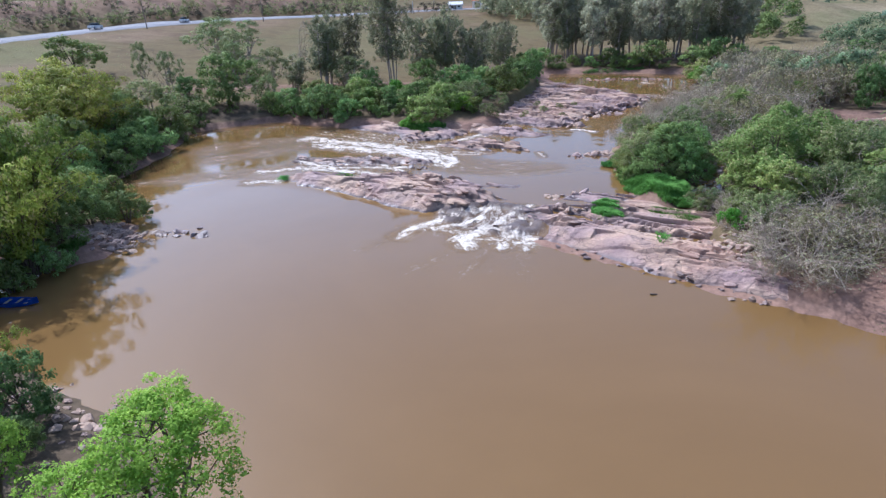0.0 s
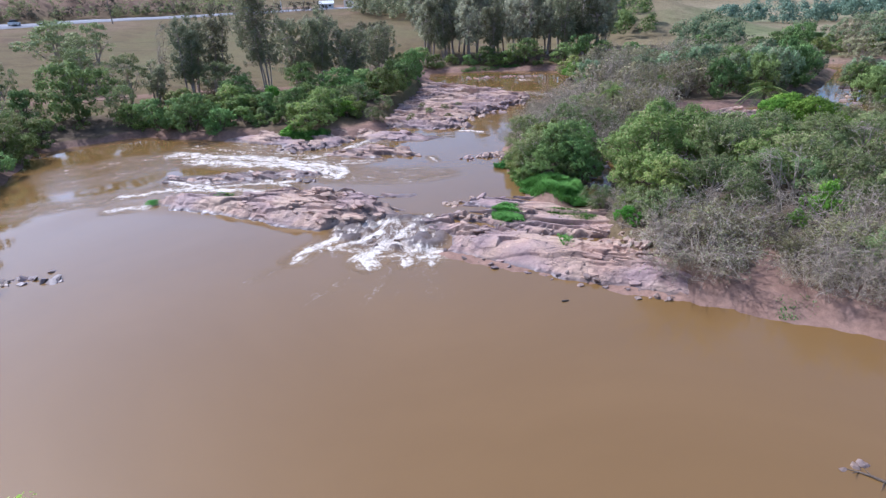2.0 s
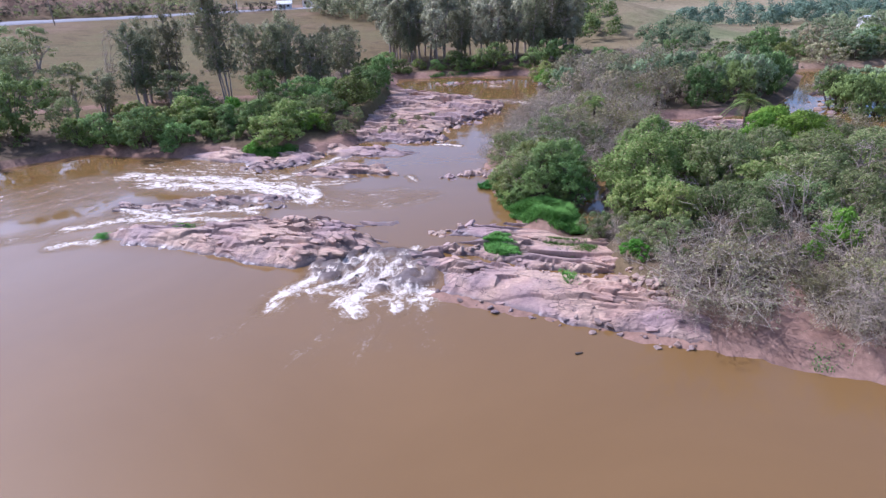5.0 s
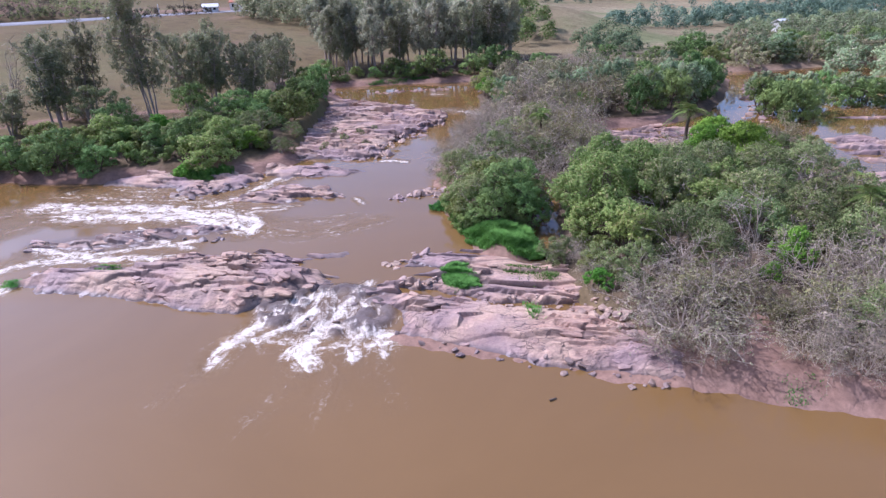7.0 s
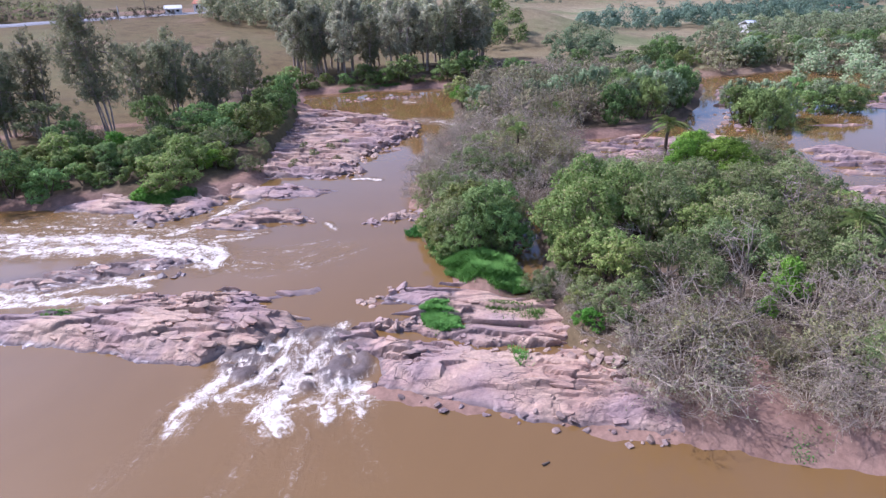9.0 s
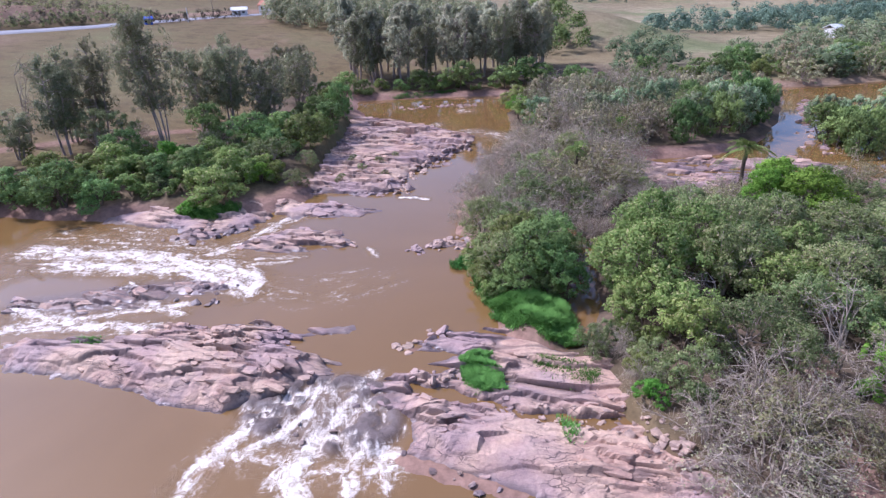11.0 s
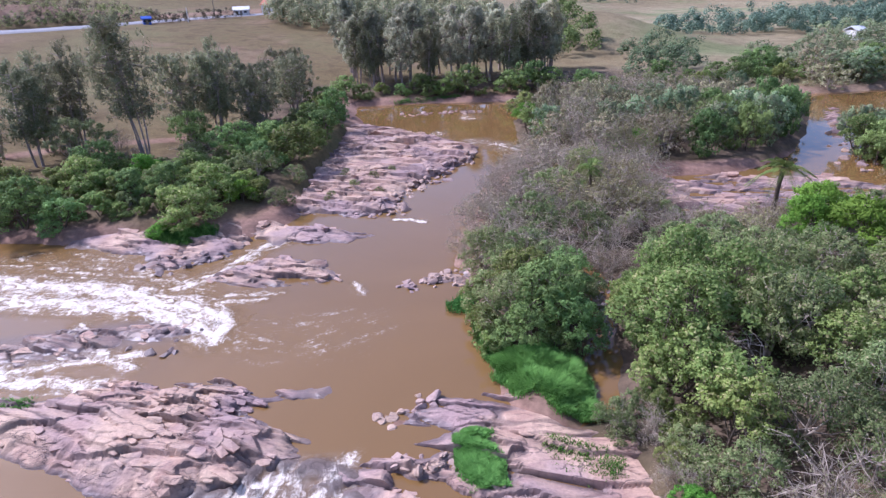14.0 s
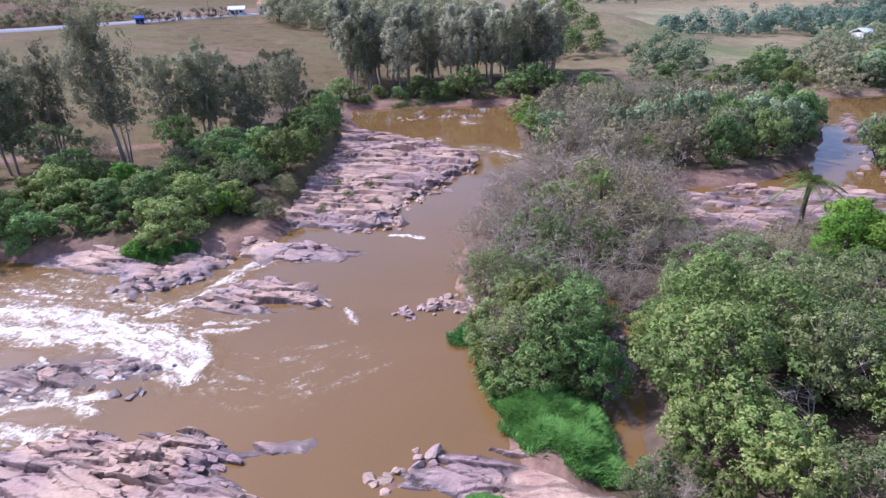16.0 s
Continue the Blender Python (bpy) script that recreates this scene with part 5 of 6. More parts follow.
for _x, _y in scatter(R, CLUMP, 2.2, 14):
    grow([(str(R.choice(["far_b", "far_a", "green_b"])), _x, _y, R.uniform(2.2, 3.0), R.uniform(3.8, 5.2))], "side channel wood")
CLUMP_B = [(57.5, 74), (60, 72.6), (65, 73.6), (63, 79), (58, 80)]
for _x, _y in scatter(R, CLUMP_B, 2.2, 9):
    grow([(str(R.choice(["far_b", "far_a"])), _x, _y, R.uniform(2.0, 2.8), R.uniform(3.0, 4.2))], "side channel wood")
FAR_BANK = [(64, 107), (76, 112), (100, 106), (130, 96), (132, 104), (100, 116), (66, 116)]
for _x, _y in scatter(R, FAR_BANK, 4.0, 46):
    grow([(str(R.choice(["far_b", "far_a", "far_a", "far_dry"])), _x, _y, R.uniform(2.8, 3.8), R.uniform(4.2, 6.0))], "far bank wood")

# bushes along the other bank
LEFT_BUSHES = [
    ("mound", -31.9, 62.6, 3.5, 4.4), ("bush_a", -28.6, 62.0, 2.2, 2.8), ("bush_b", -29.9, 68.4, 2.7, 3.3), ("mound", -30.2, 72.4, 2.7, 3.9), ("bush_c", -25.4, 71.2, 2.1, 2.6), ("bush_b", -18.1, 61.6, 2.8, 3.0), ("bush_c", -19.6, 60.4, 1.7, 1.8), ("bush_b", -17.3, 65.1, 2.6, 3.2),
    ("bush_a", -20.8, 66.4, 2.2, 3.0), ("olive_b", -14.4, 69.6, 2.4, 2.9), ("bush_b", -12.8, 76.1, 3.2, 3.8), ("bush_a", -10.9, 84.6, 3.0, 3.8), ("mound", -18.8, 78.5, 3.2, 4.0), ("bush_a", -15.4, 81.4, 2.8, 3.6), ("olive_b", -11.7, 64.6, 1.5, 1.8), ("olive_b", -11.2, 70.0, 1.3, 1.6),
    ("mound", -10.2, 94.0, 2.3, 5.0), ("mound", -25.6, 84.7, 2.8, 4.6), ("bush_a", -24.4, 66.8, 2.0, 2.6), ("bush_b", -21.0, 70.6, 2.4, 2.9), ("bush_a", -14.6, 73.4, 2.2, 3.0), ("olive_b", -22.4, 75.4, 2.2, 2.6), ("bush_c", -14.8, 65.0, 1.6, 2.0), ("bush_b", -11.4, 80.4, 2.2, 3.0),
    ("bush_a", -12.4, 89.4, 2.8, 3.8), ("bush_b", -12.0, 99.4, 2.8, 3.8), ("mound", -13.6, 105.6, 2.9, 4.0), ("bush_a", -37.1, 64.2, 2.9, 3.8), ("bush_b", -34.6, 66.6, 2.8, 3.8), ("mound", -47.6, 65.4, 4.8, 7.0), ("olive_a", -42.0, 66.0, 2.4, 4.4), ("bush_b", -40.4, 64.6, 2.2, 3.0), ("bush_a", -51.8, 62.0, 3.0, 4.4),
    ("bush_a", -46.8, 57.4, 2.4, 3.0), ("olive_a", -49.6, 53.6, 4.6, 5.6), ("bush_b", -45.6, 51.4, 2.6, 3.6), ("bush_a", -44.0, 46.8, 2.4, 3.4), ("bush_b", -46.8, 47.4, 2.8, 4.2),
    ("bamboo", -46.4, 41.0, 4.6, 5.6), ("bamboo", -51.6, 45.0, 5.4, 6.4), ("bamboo", -57.0, 47.6, 5.6, 6.8), ("bamboo", -49.4, 40.6, 4.6, 5.4), ("mound", -47.2, 44.8, 3.0, 4.0), ("mound", -50.6, 49.4, 3.4, 4.4), ("mound", -44.4, 39.6, 2.6, 3.4), ("mound", -54.0, 51.6, 3.4, 4.4), ("bush_a", -45.6, 46.2, 2.2, 2.8), ("mound", -42.4, 41.6, 2.4, 3.4), ("bush_b", -43.4, 35.6, 3.4, 5.2), ("mound", -40.2, 33.8, 2.6, 3.8), ("bush_a", -37.0, 30.6, 2.2, 3.0), ("bamboo", -28.8, 19.6, 3.8, 6.2), ("bamboo", -32.4, 23.8, 4.0, 6.4), ("bamboo", -31.6, 17.2, 3.2, 5.4),
    ("bush_a", -30.2, 28.2, 1.8, 2.6), ("bush_b", -33.4, 30.2, 1.9, 2.8), ("bush_b", -40.8, 38.4, 1.9, 2.4), ("bush_a", -42.6, 44.0, 1.8, 2.4), ("bush_a", -31.0, 26.0, 2.0, 2.6), ("bush_b", -29.0, 16.6, 1.8, 2.6),
    ("mound", -29.8, 18.4, 2.5, 3.8), ("bush_a", -28.4, 20.2, 1.6, 2.3), ("bush_a", -29.8, 22.8, 1.8, 2.6), ("mound", -31.8, 25.4, 2.4, 3.6), ("bush_b", -28.0, 17.8, 1.3, 1.9), ("mound", -16.4, 9.2, 1.6, 2.9), ("bush_a", -14.8, 7.4, 1.2, 1.9), ("bamboo", -18.6, 9.6, 1.5, 3.0), ("bush_a", -30.0, 14.4, 2.4, 3.2), ("bush_a", -26.6, 11.6, 2.2, 2.8), ("bush_a", -21.8, 10.4, 1.6, 2.2), ("bush_b", -23.8, 12.4, 1.4, 1.9),
]
grow(LEFT_BUSHES, "bank bushes")
BUSH_BELT = [(-40, 65), (-30, 63.6), (-22, 62.6), (-13.5, 66), (-12, 84), (-11.5, 100), (-16, 101), (-19, 86), (-21, 75), (-36, 70)]
for _x, _y in scatter(R, BUSH_BELT, 1.6, 95, [(x, y, 0.7 * r) for k, x, y, r, h in LEFT_BUSHES]):
    _r = R.uniform(1.0, 1.8)
    grow([(str(R.choice(["bush_d", "bush_e", "bush_d"])), _x, _y, _r, _r * 1.2)], "bank bushes")
# trees by the near bank, under the start of the flight
grow([("lush", -7.8, 6.5, 2.9, 5.1), ("lush", -12.0, 5.2, 1.9, 3.9)], "near bank trees")

# eucalyptus on the pasture
EUCS = [("euc_a", -29.0, 79.4, 3.7, 15.2), ("euc_b", -39.4, 77.8, 2.8, 11.6), ("euc_b", -37.2, 82.4, 2.3, 13.2), ("thin", -35.2, 76.6, 2.9, 5.4), ("thin", -32.6, 77.8, 2.2, 4.8), ("euc_c", -28.0, 90.0, 3.8, 12.0), ("euc_b", -24.6, 91.0, 2.7, 12.8), ("euc_c", -19.6, 89.4, 3.2, 9.4), ("euc_c", -17.9, 104.8, 4.2, 9.4),
        ("euc_c", -25.4, 95.0, 3.6, 11.6), ("euc_c", -20.6, 98.0, 3.4, 9.6), ("euc_c", -19.2, 111.8, 3.8, 10.0), ("euc_b", -41.2, 83.0, 2.8, 11.8), ("snag", -45.2, 80.2, 3.0, 10.6), ("thin", -45.4, 73.2, 3.0, 6.8), ("euc_b", -43.6, 76.0, 2.2, 6.0),
        ("thin", -68.8, 93.3, 6.4, 8.8), ("thin", -71.4, 106.5, 4.2, 7.2), ("thin", -60.4, 86.0, 4.0, 7.0), ("thin", -65.1, 69.9, 1.9, 7.0), ("snag", -60.7, 69.7, 2.2, 6.4), ("thin", -60.4, 70.2, 2.0, 6.0), ("green_b", -83.6, 75.0, 5.0, 6.2), ("thin", -57.4, 81.5, 3.0, 6.0)]
grow(EUCS, "pasture eucalyptus")
UNDER_EUCS = [(-44, 74), (-30, 74), (-22, 78), (-17, 86), (-16, 100), (-24, 100), (-30, 86), (-44, 84)]
for _x, _y in scatter(R, UNDER_EUCS, 4.0, 9):
    grow([(str(R.choice(["dry_c", "olive_b", "dry_b"])), _x, _y, R.uniform(1.0, 1.7), R.uniform(1.4, 2.2))], "pasture eucalyptus")
GROVE = [(-10, 122.5), (-13, 142), (30, 142), (25, 121.5)]
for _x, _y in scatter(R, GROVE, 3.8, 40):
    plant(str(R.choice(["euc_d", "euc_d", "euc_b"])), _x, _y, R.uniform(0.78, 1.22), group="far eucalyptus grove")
HEDGE = [(-14, 117.5), (-10, 120.5), (3, 119.5), (20, 117.5), (60, 120), (120, 124), (120, 117), (66, 113.5), (20, 115.5), (3, 117)]
for _x, _y in scatter(R, HEDGE, 3.0, 60):
    plant(str(R.choice(["far_b", "bush_a", "far_b", "bush_b"])), _x, _y, R.uniform(0.7, 1.0), group="far bank wood")


def far_wood(rng, places, label, leaf, name="far_wood", clumps=14, per=52):
    """Crowns of a distant wood as one mass."""
    cen, rad, out = [], [], []
    for x, y, s in places:
        z = land_at(x, y)
        for _ in range(clumps):
            a, e = rng.uniform(0, 6.28), rng.uniform(0, 1)
            q = math.sqrt(1 - e * e)
            cen.append((x + math.cos(a) * q * s * 0.8, y + math.sin(a) * q * s * 0.8, z + s * (0.25 + 1.35 * e)))
            rad.append(s * rng.uniform(0.22, 0.44))
            out.append((math.cos(a) * q, math.sin(a) * q, e))
    size = 0.075 * sum(p[2] for p in places) / len(places)
    v, f, nrm, tone = leaves(rng, cen, rad, per, size, up=0.5, whole=0.95, out=out)
    return tagged(mesh_ob(name, v, f, LEAF[leaf], attrs=[("tone", tone)], normals=nrm), label, "wood", kind="stuff")


def wood_places(rng, poly, gap, n, lo, hi):
    return [(x, y, rng.uniform(lo, hi)) for x, y in scatter(rng, poly, gap, n, tries=12)]


# woods in the far and distant leaves carry haze in their colour
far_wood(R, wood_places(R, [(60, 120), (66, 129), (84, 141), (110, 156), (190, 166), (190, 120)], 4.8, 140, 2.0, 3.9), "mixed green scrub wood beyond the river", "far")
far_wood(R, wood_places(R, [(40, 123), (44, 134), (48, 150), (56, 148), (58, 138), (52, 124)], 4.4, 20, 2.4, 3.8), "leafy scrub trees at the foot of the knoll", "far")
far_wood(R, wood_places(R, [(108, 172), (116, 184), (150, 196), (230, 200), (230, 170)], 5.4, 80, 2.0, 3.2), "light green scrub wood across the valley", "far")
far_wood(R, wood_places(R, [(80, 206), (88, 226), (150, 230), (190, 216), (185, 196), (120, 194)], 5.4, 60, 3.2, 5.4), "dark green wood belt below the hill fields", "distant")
far_wood(R, wood_places(R, [(190, 300), (300, 335), (335, 300), (215, 270)], 9.0, 50, 3.5, 5.5), "far wood on the valley side, its leaves coloured blue for haze", "distant")
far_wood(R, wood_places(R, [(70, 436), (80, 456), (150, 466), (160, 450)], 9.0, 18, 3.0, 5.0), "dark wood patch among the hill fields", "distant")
far_wood(R, wood_places(R, [(-45, 212), (-58, 300), (30, 300), (28, 215), (-10, 200)], 5.5, 110, 4.0, 6.2), "dull plantation wood behind the pasture", "euc")
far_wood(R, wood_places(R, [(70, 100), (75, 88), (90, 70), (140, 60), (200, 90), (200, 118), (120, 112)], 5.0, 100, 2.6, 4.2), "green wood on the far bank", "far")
far_wood(R, wood_places(R, [(-84, 214), (-78, 226), (-66, 246), (-62, 242), (-72, 224), (-79, 213)], 2.2, 26, 1.4, 2.4), "dark hedge trees beside the road", "scrub", clumps=10, per=34)
CUTTING = []
for (_ax, _ay), (_bx, _by) in zip(ROAD[:9], ROAD[1:10]):
    _l = math.hypot(_bx - _ax, _by - _ay)
    for _ in range(int(_l * 4.0)):
        _t, _o = R.uniform(0, 1), 6.5 + 34 * R.uniform(0, 1) ** 2.2
        CUTTING.append((_ax + (_bx - _ax) * _t - (_by - _ay) / _l * _o, _ay + (_by - _ay) * _t + (_bx - _ax) / _l * _o, R.uniform(0.9, 1.8) + 0.03 * _o))
far_wood(R, CUTTING[::2], "dark scrub on the road cutting", "scrub", clumps=8, per=24)
far_wood(R, CUTTING[1::2], "olive scrub on the road cutting", "olive", clumps=8, per=24)
far_wood(R, wood_places(R, [(-165, 90), (-160, 150), (-148, 195), (-130, 220), (-150, 260), (-210, 230), (-230, 120)], 5.0, 150, 1.2, 3.0), "green and brown scrub on the hillside above the road", "olive", clumps=9, per=24)
far_wood(R, wood_places(R, [(32, 152), (33, 172), (30, 215), (42, 210), (44, 176), (42, 154)], 5.0, 30, 2.6, 5.0), "trees beside the pasture knoll", "dark")
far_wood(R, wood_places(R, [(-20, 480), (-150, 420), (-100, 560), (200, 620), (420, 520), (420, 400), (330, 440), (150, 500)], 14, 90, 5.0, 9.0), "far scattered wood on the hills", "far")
far_wood(R, wood_places(R, [(-66, 60), (-80, 50), (-120, 60), (-116, 120), (-80, 84), (-60, 76)], 3.0, 90, 0.2, 0.6), "dry bushy scrub on the hillside", "grey", "pasture_scrub", 8, 14)
# ---------------------------------------------------------------- grass on the rocks and banks
G = np.random.default_rng(21)
grass_patch(G, [(1.6, 36.0), (2.3, 36.4), (3.0, 36.0), (3.6, 34.8), (3.3, 33.4), (2.4, 33.3), (1.8, 34.6)], 13000, 0.32, "bright green grass tuft on the rock ledge")
grass_patch(G, [(3.6, 41.4), (6.6, 41.6), (8.3, 40.6), (8.0, 38.4), (7.9, 36.6), (6.6, 36.9), (4.9, 38.3), (4.3, 39.6)], 36000, 0.5, "lush green reed grass at the water's edge")
grass_patch(G, [(5.4, 31.6), (6.2, 31.4), (6.2, 30.0), (5.6, 29.8)], 320, 0.3, "thin green grass between the slabs")
grass_patch(G, [(5.2, 35.8), (6.4, 36.0), (8.2, 34.0), (8.0, 33.2), (6.6, 33.4)], 1500, 0.2, "dry green grass on the rock shelf")
grass_patch(G, [(3.2, 46.4), (4.6, 45.4), (4.9, 41.2), (3.9, 40.6), (3.3, 43.2)], 6000, 0.34, "green bank grass under the waterside trees")
grass_patch(G, [(1.9, 47.2), (3.6, 48.6), (3.8, 46.4), (3.0, 46.0)], 1800, 0.4, "green grass point at the channel")
grass_patch(G, [(-19.6, 40.6), (-18.2, 40.7), (-18.0, 39.8), (-19.4, 39.8)], 500, 0.22, "small green tuft on the rock island")
grass_patch(G, [(-24.9, 39.9), (-23.8, 40.0), (-23.8, 39.2), (-24.8, 39.2)], 420, 0.22, "small green tuft on the rock island")
grass_patch(G, [(-21.5, 60.4), (-16.6, 61.2), (-15.5, 60.0), (-17.6, 58.4), (-19.8, 59.0)], 5000, 0.6, "green grass below the bank bushes")
grass_patch(G, [(13.6, 23.8), (15.6, 23.2), (15.8, 22.6), (14.2, 22.9)], 260, 0.2, "low grass on the earth bank")
grass_patch(G, [(-29.5, 21.9), (-28.2, 22.0), (-28.4, 23.6), (-29.6, 23.4)], 900, 0.35, "green grass beside the stone heap")
grass_patch(G, [(-4, 116.2), (8, 117.4), (8.4, 116.4), (-3, 115.2)], 1500, 0.6, "green grass at the far shore")

# ---------------------------------------------------------------- loose stones
K = np.random.default_rng(33)
stones(K, [(-29.6, 25.4), (-28.2, 24.6), (-27.0, 24.4)], 0.85, 150, 0.3, 0.8, "brown broken stone of the bank heap")
stones(K, [(-27.0, 26.6), (-25.4, 27.2), (-23.2, 27.3)], 0.4, 22, 0.4, 0.9, "dark wet stone in the shallows", wet=True)
stones(K, [(-29.4, 26.4), (-27.4, 25.8)], 0.5, 50, 0.3, 0.8, "brown broken stone of the bank heap")
_r = [LEDGE_OBS["right"]]
stones(K, [(-1.2, 30.6), (2.4, 28.2), (5.3, 26.9), (8, 25.5), (10.2, 24.6)], 0.22, 34, 0.12, 0.5, "dark stone along the waterline", on=_r, wet=True)
stones(K, [(2.6, 32.6), (4.8, 31.6), (7.6, 31.0)], 0.35, 60, 0.14, 0.4, "pale stone in the shallow rill", on=_r)
stones(K, [(8.8, 31.0), (9.2, 28.6), (10.6, 27.0)], 0.5, 45, 0.2, 0.6, "pinkish stone at the foot of the thicket", on=_r)
stones(K, [(-1.0, 37.0), (1.0, 39.2), (-1.6, 37.6)], 0.3, 12, 0.4, 0.9, "grey stone standing in the river", on=_r)
stones(K, [(-0.6, 35.2), (0.6, 34.6), (1.8, 35.2)], 0.35, 26, 0.2, 0.6, "pale blocky stone of the ledge", on=_r)
stones(K, [(-7.6, 33.4), (-5.8, 32.2), (-3.8, 32.6), (-2.2, 33.6)], 0.6, 7, 0.2, 0.5, "dark wet stone in the falling water", on=[LEDGE_OBS["weir"]], wet=True)
stones(K, [(-22.5, 46.5), (-18, 45.8), (-13.6, 43.4), (-12.8, 46.0)], 0.7, 12, 0.3, 0.8, "dark wet rock amid the rapids", on=[LEDGE_OBS["sill"]], wet=True)
stones(K, [(-0.8, 49.6), (1.0, 50.6), (2.8, 51.6)], 0.5, 34, 0.3, 0.8, "grey stone off the wooded bank", on=[LEDGE_OBS["point"]])
stones(K, [(-3.0, 63.0), (-1.4, 65.6), (0.4, 70.5), (3.4, 75.5), (6.6, 80.0)], 0.7, 80, 0.5, 1.2, "jagged dark stone at the shelf edge", on=[LEDGE_OBS["shelf"], LEDGE_OBS["bar"]])
stones(K, [(8.0, 71.5), (10.4, 76.5), (12.6, 81)], 0.5, 40, 0.5, 1.2, "purple-grey stone under the bare shrubs")
stones(K, [(-2, 105.5), (6, 107), (10, 106)], 0.6, 36, 0.6, 1.3, "flat stone showing in the upper river")
stones(K, [(-19.6, 55.2), (-16.4, 54.6), (-14.2, 56.2)], 0.6, 24, 0.4, 0.9, "dark stone at the rapids' edge", on=[LEDGE_OBS["cove"]], wet=True)
stones(K, [(-18.2, 10.6), (-14.6, 10.4), (-13.4, 9.0)], 0.7, 60, 0.2, 0.55, "pale stone of the near bank")
stones(K, [(12.0, 14.2), (12.9, 14.0)], 0.22, 4, 0.25, 0.5, "lone rock breaking the pool's surface", wet=True)
stones(K, [(9.4, 42.0), (11.2, 46.6), (12.4, 50.5)], 0.5, 30, 0.3, 0.8, "dark stone in the shaded creek", wet=True)
stones(K, [(50, 82), (46, 74), (44, 66)], 1.2, 12, 0.6, 1.3, "pale rock bar in the side channel")

for _key, _n, _s in (("island", 150, 0.55), ("right", 80, 0.5), ("spit", 26, 0.8), ("bar", 34, 0.8), ("shelf", 150, 0.9), ("cove", 30, 0.8), ("sill", 20, 0.8), ("weir", 3, 0.6), ("point", 12, 0.5), ("flat", 40, 1.0)):
    lay_slabs(LEDGE_OBS[_key], _key, _n, K, _s)


# ---------------------------------------------------------------- road, vehicles, sheds, boat
def smooth_line(line, n=6):
    """Catmull-Rom through the plan points."""
    out = []
    p = [Vector((*a, 0)) for a in line]
    for i in range(1, len(p) - 2):
        for k in range(n):
            t = k / n
            a, b, c, d = p[i - 1], p[i], p[i + 1], p[i + 2]
            out.append(0.5 * ((2 * b) + (c - a) * t + (2 * a - 5 * b + 4 * c - d) * t * t + (3 * b - a - 3 * c + d) * t ** 3))
    return out + [p[-2]]


def build_road():
    pts = smooth_line(ROAD)
    v, f = [], []
    for i, p in enumerate(pts):
        d = (pts[min(i + 1, len(pts) - 1)] - pts[max(i - 1, 0)]).normalized()
        s = Vector((-d.y, d.x, 0))
        for o, dz in ((-4.3, -0.5), (-3.5, 0.1), (3.5, 0.1), (4.3, -0.5)):
            q = p + s * o
            v.append((q.x, q.y, land_at(q.x, q.y) + dz))
        if i:
            for k in range(3):
                a = (i - 1) * 4 + k
                f.append((a, a + 1, a + 5, a + 4))
    tagged(mesh_ob("road", v, f, ASPHALT, True), "pale grey asphalt road along the hillside", "road", kind="structure")


def box(bm, lo, hi):
    m = Matrix.Translation([(a + b) / 2 for a, b in zip(lo, hi)]) @ Matrix.Diagonal([b - a for a, b in zip(lo, hi)] + [1])
    bmesh.ops.create_cube(bm, size=1, matrix=m)


def bm_part(name, bm, mat, parent, label=""):
    me = bpy.data.meshes.new(name)
    bm.to_mesh(me)
    bm.free()
    me.materials.append(mat)
    return part(name, new(name, me), parent, label)


def car(x, y, turn, label):
    thing = new("car")
    tagged(thing, label, "car")
    bm = bmesh.new()
    box(bm, (-2.1, -0.85, 0.35), (2.1, 0.85, 0.95))
    bmesh.ops.bevel(bm, geom=bm.edges[:], offset=0.12, segments=2, affect="EDGES")
    bm_part("body", bm, PAINT["white"], thing)
    bm = bmesh.new()
    box(bm, (-1.3, -0.75, 0.93), (1.0, 0.75, 1.45))
    for w in bm.verts:
        if w.co.z > 1.2:
            w.co.x *= 0.72
            w.co.y *= 0.85
    bm_part("cabin", bm, PAINT["glass"], thing)
    bm = bmesh.new()
    box(bm, (-0.92, -0.62, 1.45), (0.7, 0.62, 1.5))
    bm_part("roof", bm, PAINT["white"], thing)
    for sx in (-1.3, 1.3):
        for sy in (-0.8, 0.8):
            bm = bmesh.new()
            bmesh.ops.create_cone(bm, cap_ends=True, segments=16, radius1=0.33, radius2=0.33, depth=0.2, matrix=Matrix.Translation((sx, sy, 0.33)) @ Euler((radians(90), 0, 0)).to_matrix().to_4x4())
            wheel = bm_part("wheel", bm, PAINT["dark"], thing)
            bm = bmesh.new()
            bmesh.ops.create_cone(bm, cap_ends=True, segments=12, radius1=0.2, radius2=0.2, depth=0.22, matrix=Matrix.Translation((sx, sy, 0.33)) @ Euler((radians(90), 0, 0)).to_matrix().to_4x4())
            bm_part("rim", bm, PAINT["white"], wheel)
    thing.matrix_basis = pose(x, y, land_at(x, y) + 0.12, 0, 0, turn)
    return thing


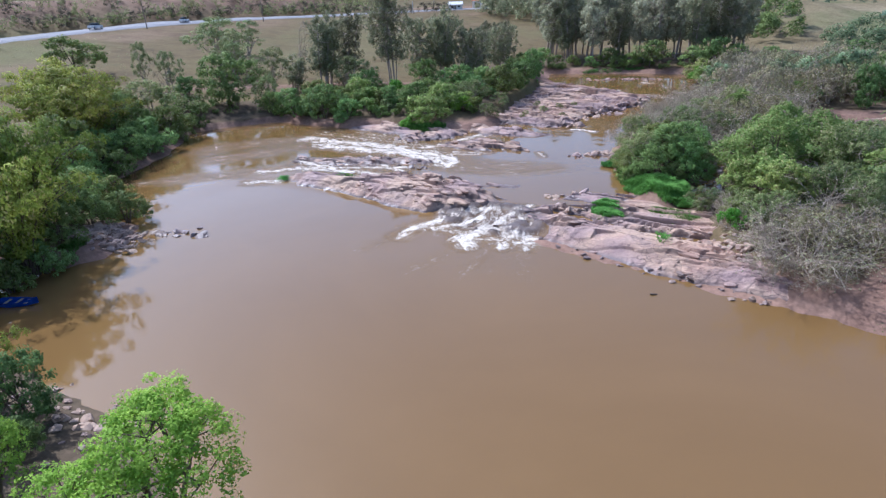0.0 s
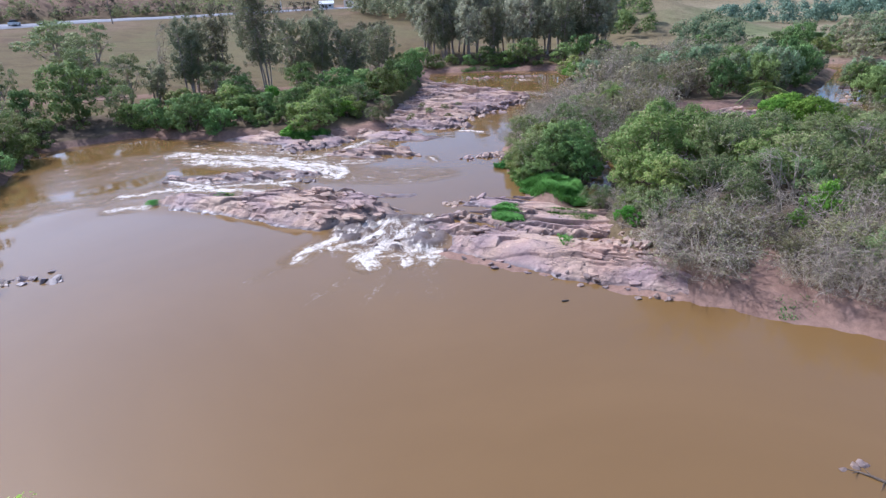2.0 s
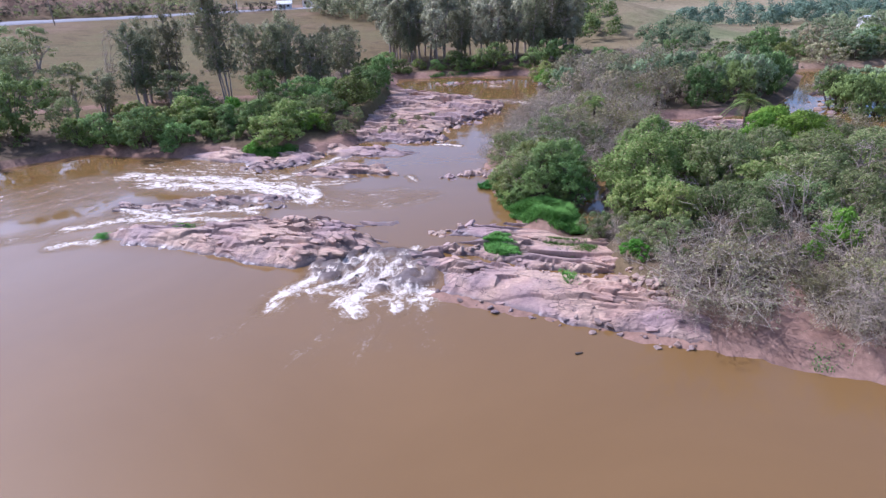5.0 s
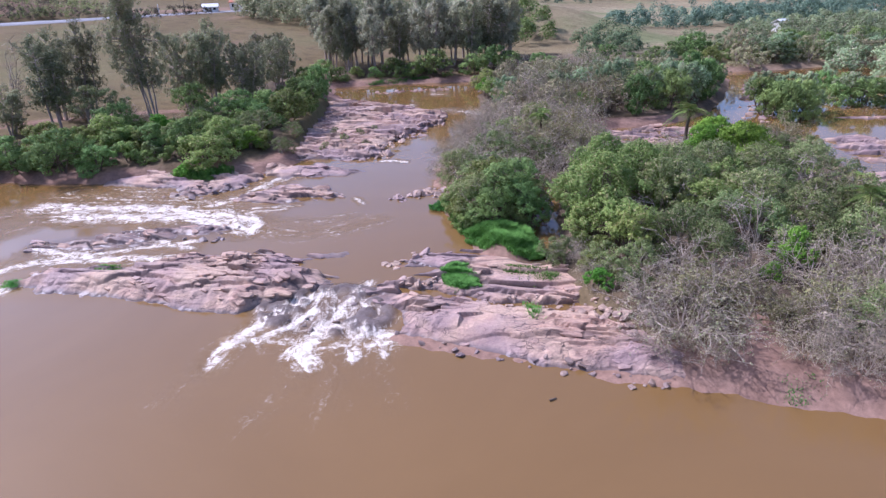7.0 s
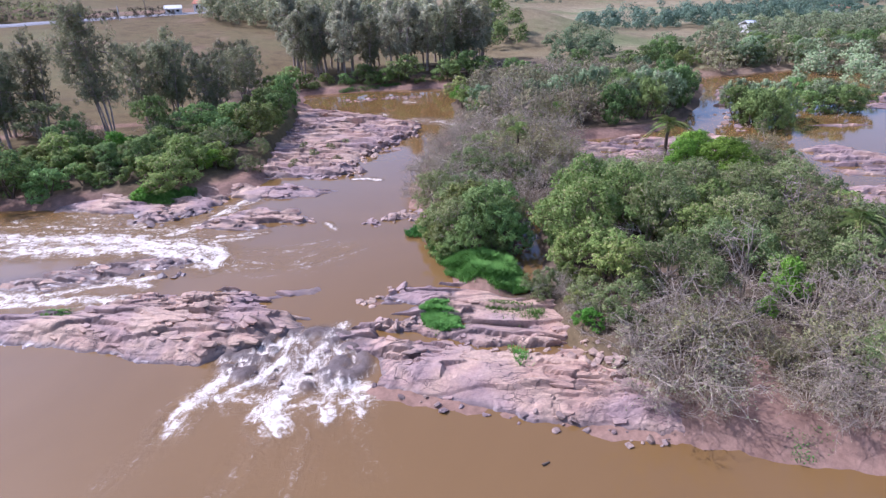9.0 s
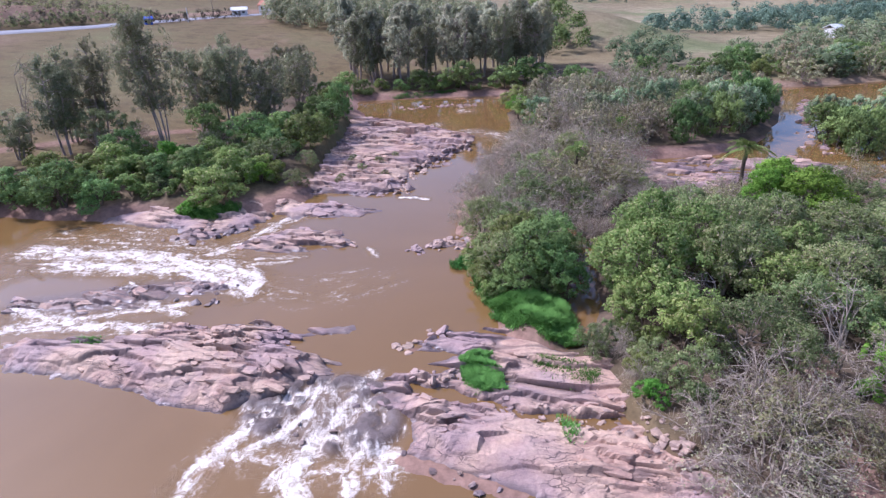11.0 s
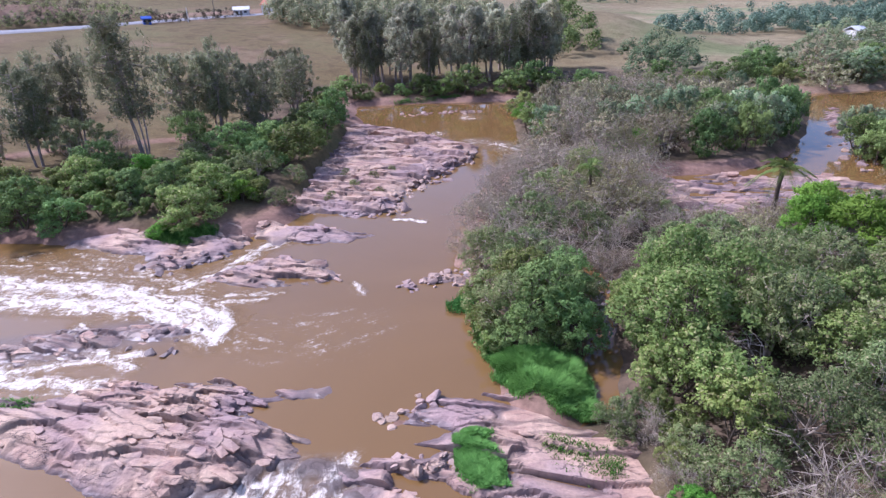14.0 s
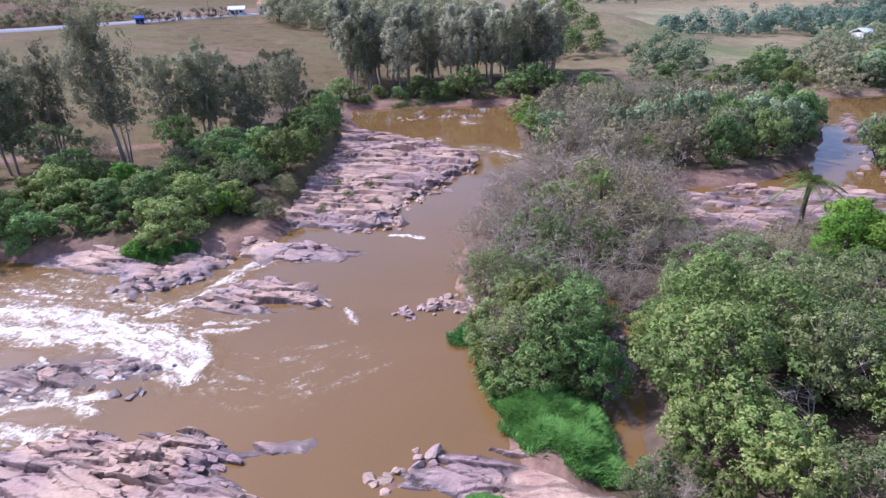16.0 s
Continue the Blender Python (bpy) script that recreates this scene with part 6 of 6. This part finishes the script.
def shed(x, y, turn, w, d, h, wall, roof, label, name="house"):
    thing = new(name)
    tagged(thing, label, "house")
    bm = bmesh.new()
    box(bm, (-w / 2, -d / 2, -1.5), (w / 2, d / 2, h))
    bm_part("wall", bm, PAINT[wall], thing)
    bm = bmesh.new()
    rise, ov = 0.28 * d, 0.4
    a = [bm.verts.new(c) for c in ((-w / 2 - ov, -d / 2 - ov, h - 0.1), (w / 2 + ov, -d / 2 - ov, h - 0.1), (w / 2 + ov, 0, h + rise), (-w / 2 - ov, 0, h + rise), (-w / 2 - ov, d / 2 + ov, h - 0.1), (w / 2 + ov, d / 2 + ov, h - 0.1))]
    for q in ((0, 1, 2, 3), (3, 2, 5, 4)):
        bm.faces.new([a[i] for i in q])
    ex = bmesh.ops.extrude_face_region(bm, geom=bm.faces[:])
    bmesh.ops.translate(bm, verts=[e for e in ex["geom"] if isinstance(e, bmesh.types.BMVert)], vec=(0, 0, 0.18))
    bm_part("roof", bm, PAINT[roof], thing)
    for px in (-w * 0.28, w * 0.28):
        bm = bmesh.new()
        box(bm, (px - 0.5, -d / 2 - 0.03, h * 0.4), (px + 0.5, -d / 2 + 0.02, h * 0.78))
        pane = bm_part("window", bm, PAINT["glass"], thing)
        bm = bmesh.new()
        for x0, x1, z0, z1 in ((-0.56, -0.5, 0.38, 0.8), (0.5, 0.56, 0.38, 0.8), (-0.5, 0.5, 0.78, 0.81), (-0.5, 0.5, 0.37, 0.4)):
            box(bm, (px + x0, -d / 2 - 0.05, h * z0), (px + x1, -d / 2 + 0.02, h * z1))
        bm_part("frame", bm, PAINT["wood"], pane)
    bm = bmesh.new()
    box(bm, (-0.45, -d / 2 - 0.03, 0), (0.45, -d / 2 + 0.02, min(2.1, h * 0.85)))
    bm_part("door", bm, PAINT["wood"], thing)
    thing.matrix_basis = pose(x, y, land_at(x, y), 0, 0, turn)
    return thing


def boat(x, y, turn):
    thing = new("boat")
    tagged(thing, "small blue rowing boat moored in the shade", "boat")
    bm = bmesh.new()
    rings = []
    for i in range(9):
        f = i / 8
        w = 0.62 * math.sin(math.pi * min(1, 0.18 + f * 0.9)) ** 0.7 if i < 8 else 0.06
        rise = 0.12 * (2 * f - 1) ** 2 + 0.1 * f ** 4
        xx = -1.6 + 3.3 * f
        rings.append([bm.verts.new(c) for c in ((xx, -w, 0.38 + rise), (xx, -w * 0.78, -0.05 + rise * 0.5), (xx, w * 0.78, -0.05 + rise * 0.5), (xx, w, 0.38 + rise))])
    for a, b in zip(rings, rings[1:]):
        for k in range(3):
            bm.faces.new((a[k], a[k + 1], b[k + 1], b[k]))
    bm.faces.new(rings[0])
    bmesh.ops.solidify(bm, geom=bm.faces[:], thickness=0.04)
    bm_part("hull", bm, PAINT["blue"], thing)
    for xx in (-0.9, 0.1, 0.9):
        bm = bmesh.new()
        box(bm, (xx - 0.13, -0.52, 0.26), (xx + 0.13, 0.52, 0.3))
        bm_part("thwart", bm, PAINT["wood"], thing)
    thing.matrix_basis = pose(x, y, 0.05, 0, 0, turn) @ Matrix.Scale(0.6, 4)


def pole(x, y, h, label, mat="wood", name="utility_pole", arm=True):
    thing = new(name)
    tagged(thing, label, "pole")
    part("shaft", mesh_ob("shaft", *tube([(0, 0, -0.5), (0, 0, h * 0.5), (0, 0, h)], [0.16, 0.14, 0.11], 8), PAINT[mat], True), thing)
    if arm:
        bm = bmesh.new()
        box(bm, (-1.0, -0.05, h - 0.8), (1.0, 0.05, h - 0.68))
        bm_part("crossarm", bm, PAINT["wood"], thing)
    thing.matrix_basis = pose(x, y, land_at(x, y), 0, 0, 20)


build_road()
car(-128.4, 124.5, 100, "small white car on the hillside road")
car(-121.6, 150.5, 112, "pale car farther along the hillside road")
shed(-82.6, 211.0, 30, 2.2, 2.2, 1.6, "blue", "blue", "small blue-painted shed beside the road")
shed(-66.0, 258.0, 10, 5.6, 4.0, 1.7, "lime", "lime", "low white farm building on the hilltop")
shed(-58.0, 276.0, -15, 7.0, 6.0, 3.0, "lime", "red", "whitewashed farmhouse with a tiled roof")
shed(118.0, 172.0, 20, 3.6, 3.2, 2.4, "lime", "white", "small white house at the valley wood")
shed(196.0, 225.0, 20, 9.0, 6.0, 3.0, "lime", "red", "far white house with a red roof")
pole(-74.5, 224.0, 4.2, "white gate post by the pasture", "white", "gate_post", False)
for _x, _y in ((-122, 92), (-118, 131), (-104, 165), (-70, 238)):
    pole(_x, _y, 8.0, "wooden utility pole beside the road")
boat(-26.3, 16.8, 18)
for _x, _y, _s in ((-5.6, 69.5, 0.3), (-4.0, 72.4, 0.26), (-3.2, 68.8, 0.22), (-6.8, 73.6, 0.3), (-2.2, 74.6, 0.2), (-7.4, 66.8, 0.3)):
    plant("olive_b", _x, _y, _s, group="shelf tufts").location.z = surface(LEDGE_OBS["shelf"], _x, _y) - 0.05


def driftwood(x, y, turn, length, label):
    """A bare branch afloat."""
    thing = new("driftwood")
    tagged(thing, label, "branch")
    rng = np.random.default_rng(5)
    p = bent(rng, (-length / 2, 0, 0), (1, 0, 0), length, 0.1, 5)
    part("stem", mesh_ob("stem", *tube(p, [0.05, 0.06, 0.055, 0.045, 0.03, 0.015], 6), BARK["brown"], True), thing)
    for k in (2, 3, 4):
        q = bent(rng, p[k], (0.6, (-1) ** k, 0.35), length * 0.3, 0.15, 3)
        part("twig", mesh_ob("twig", *tube(q, [0.02, 0.015, 0.01, 0.005], 4), BARK["brown"], True), thing)
    thing.matrix_basis = pose(x, y, 0.03, 0, 0, turn)


driftwood(5.0, 24.6, 20, 0.35, "dark twig afloat on the calm pool")
driftwood(12.7, 13.7, 150, 1.6, "bleached branch stranded on a rock in the pool")
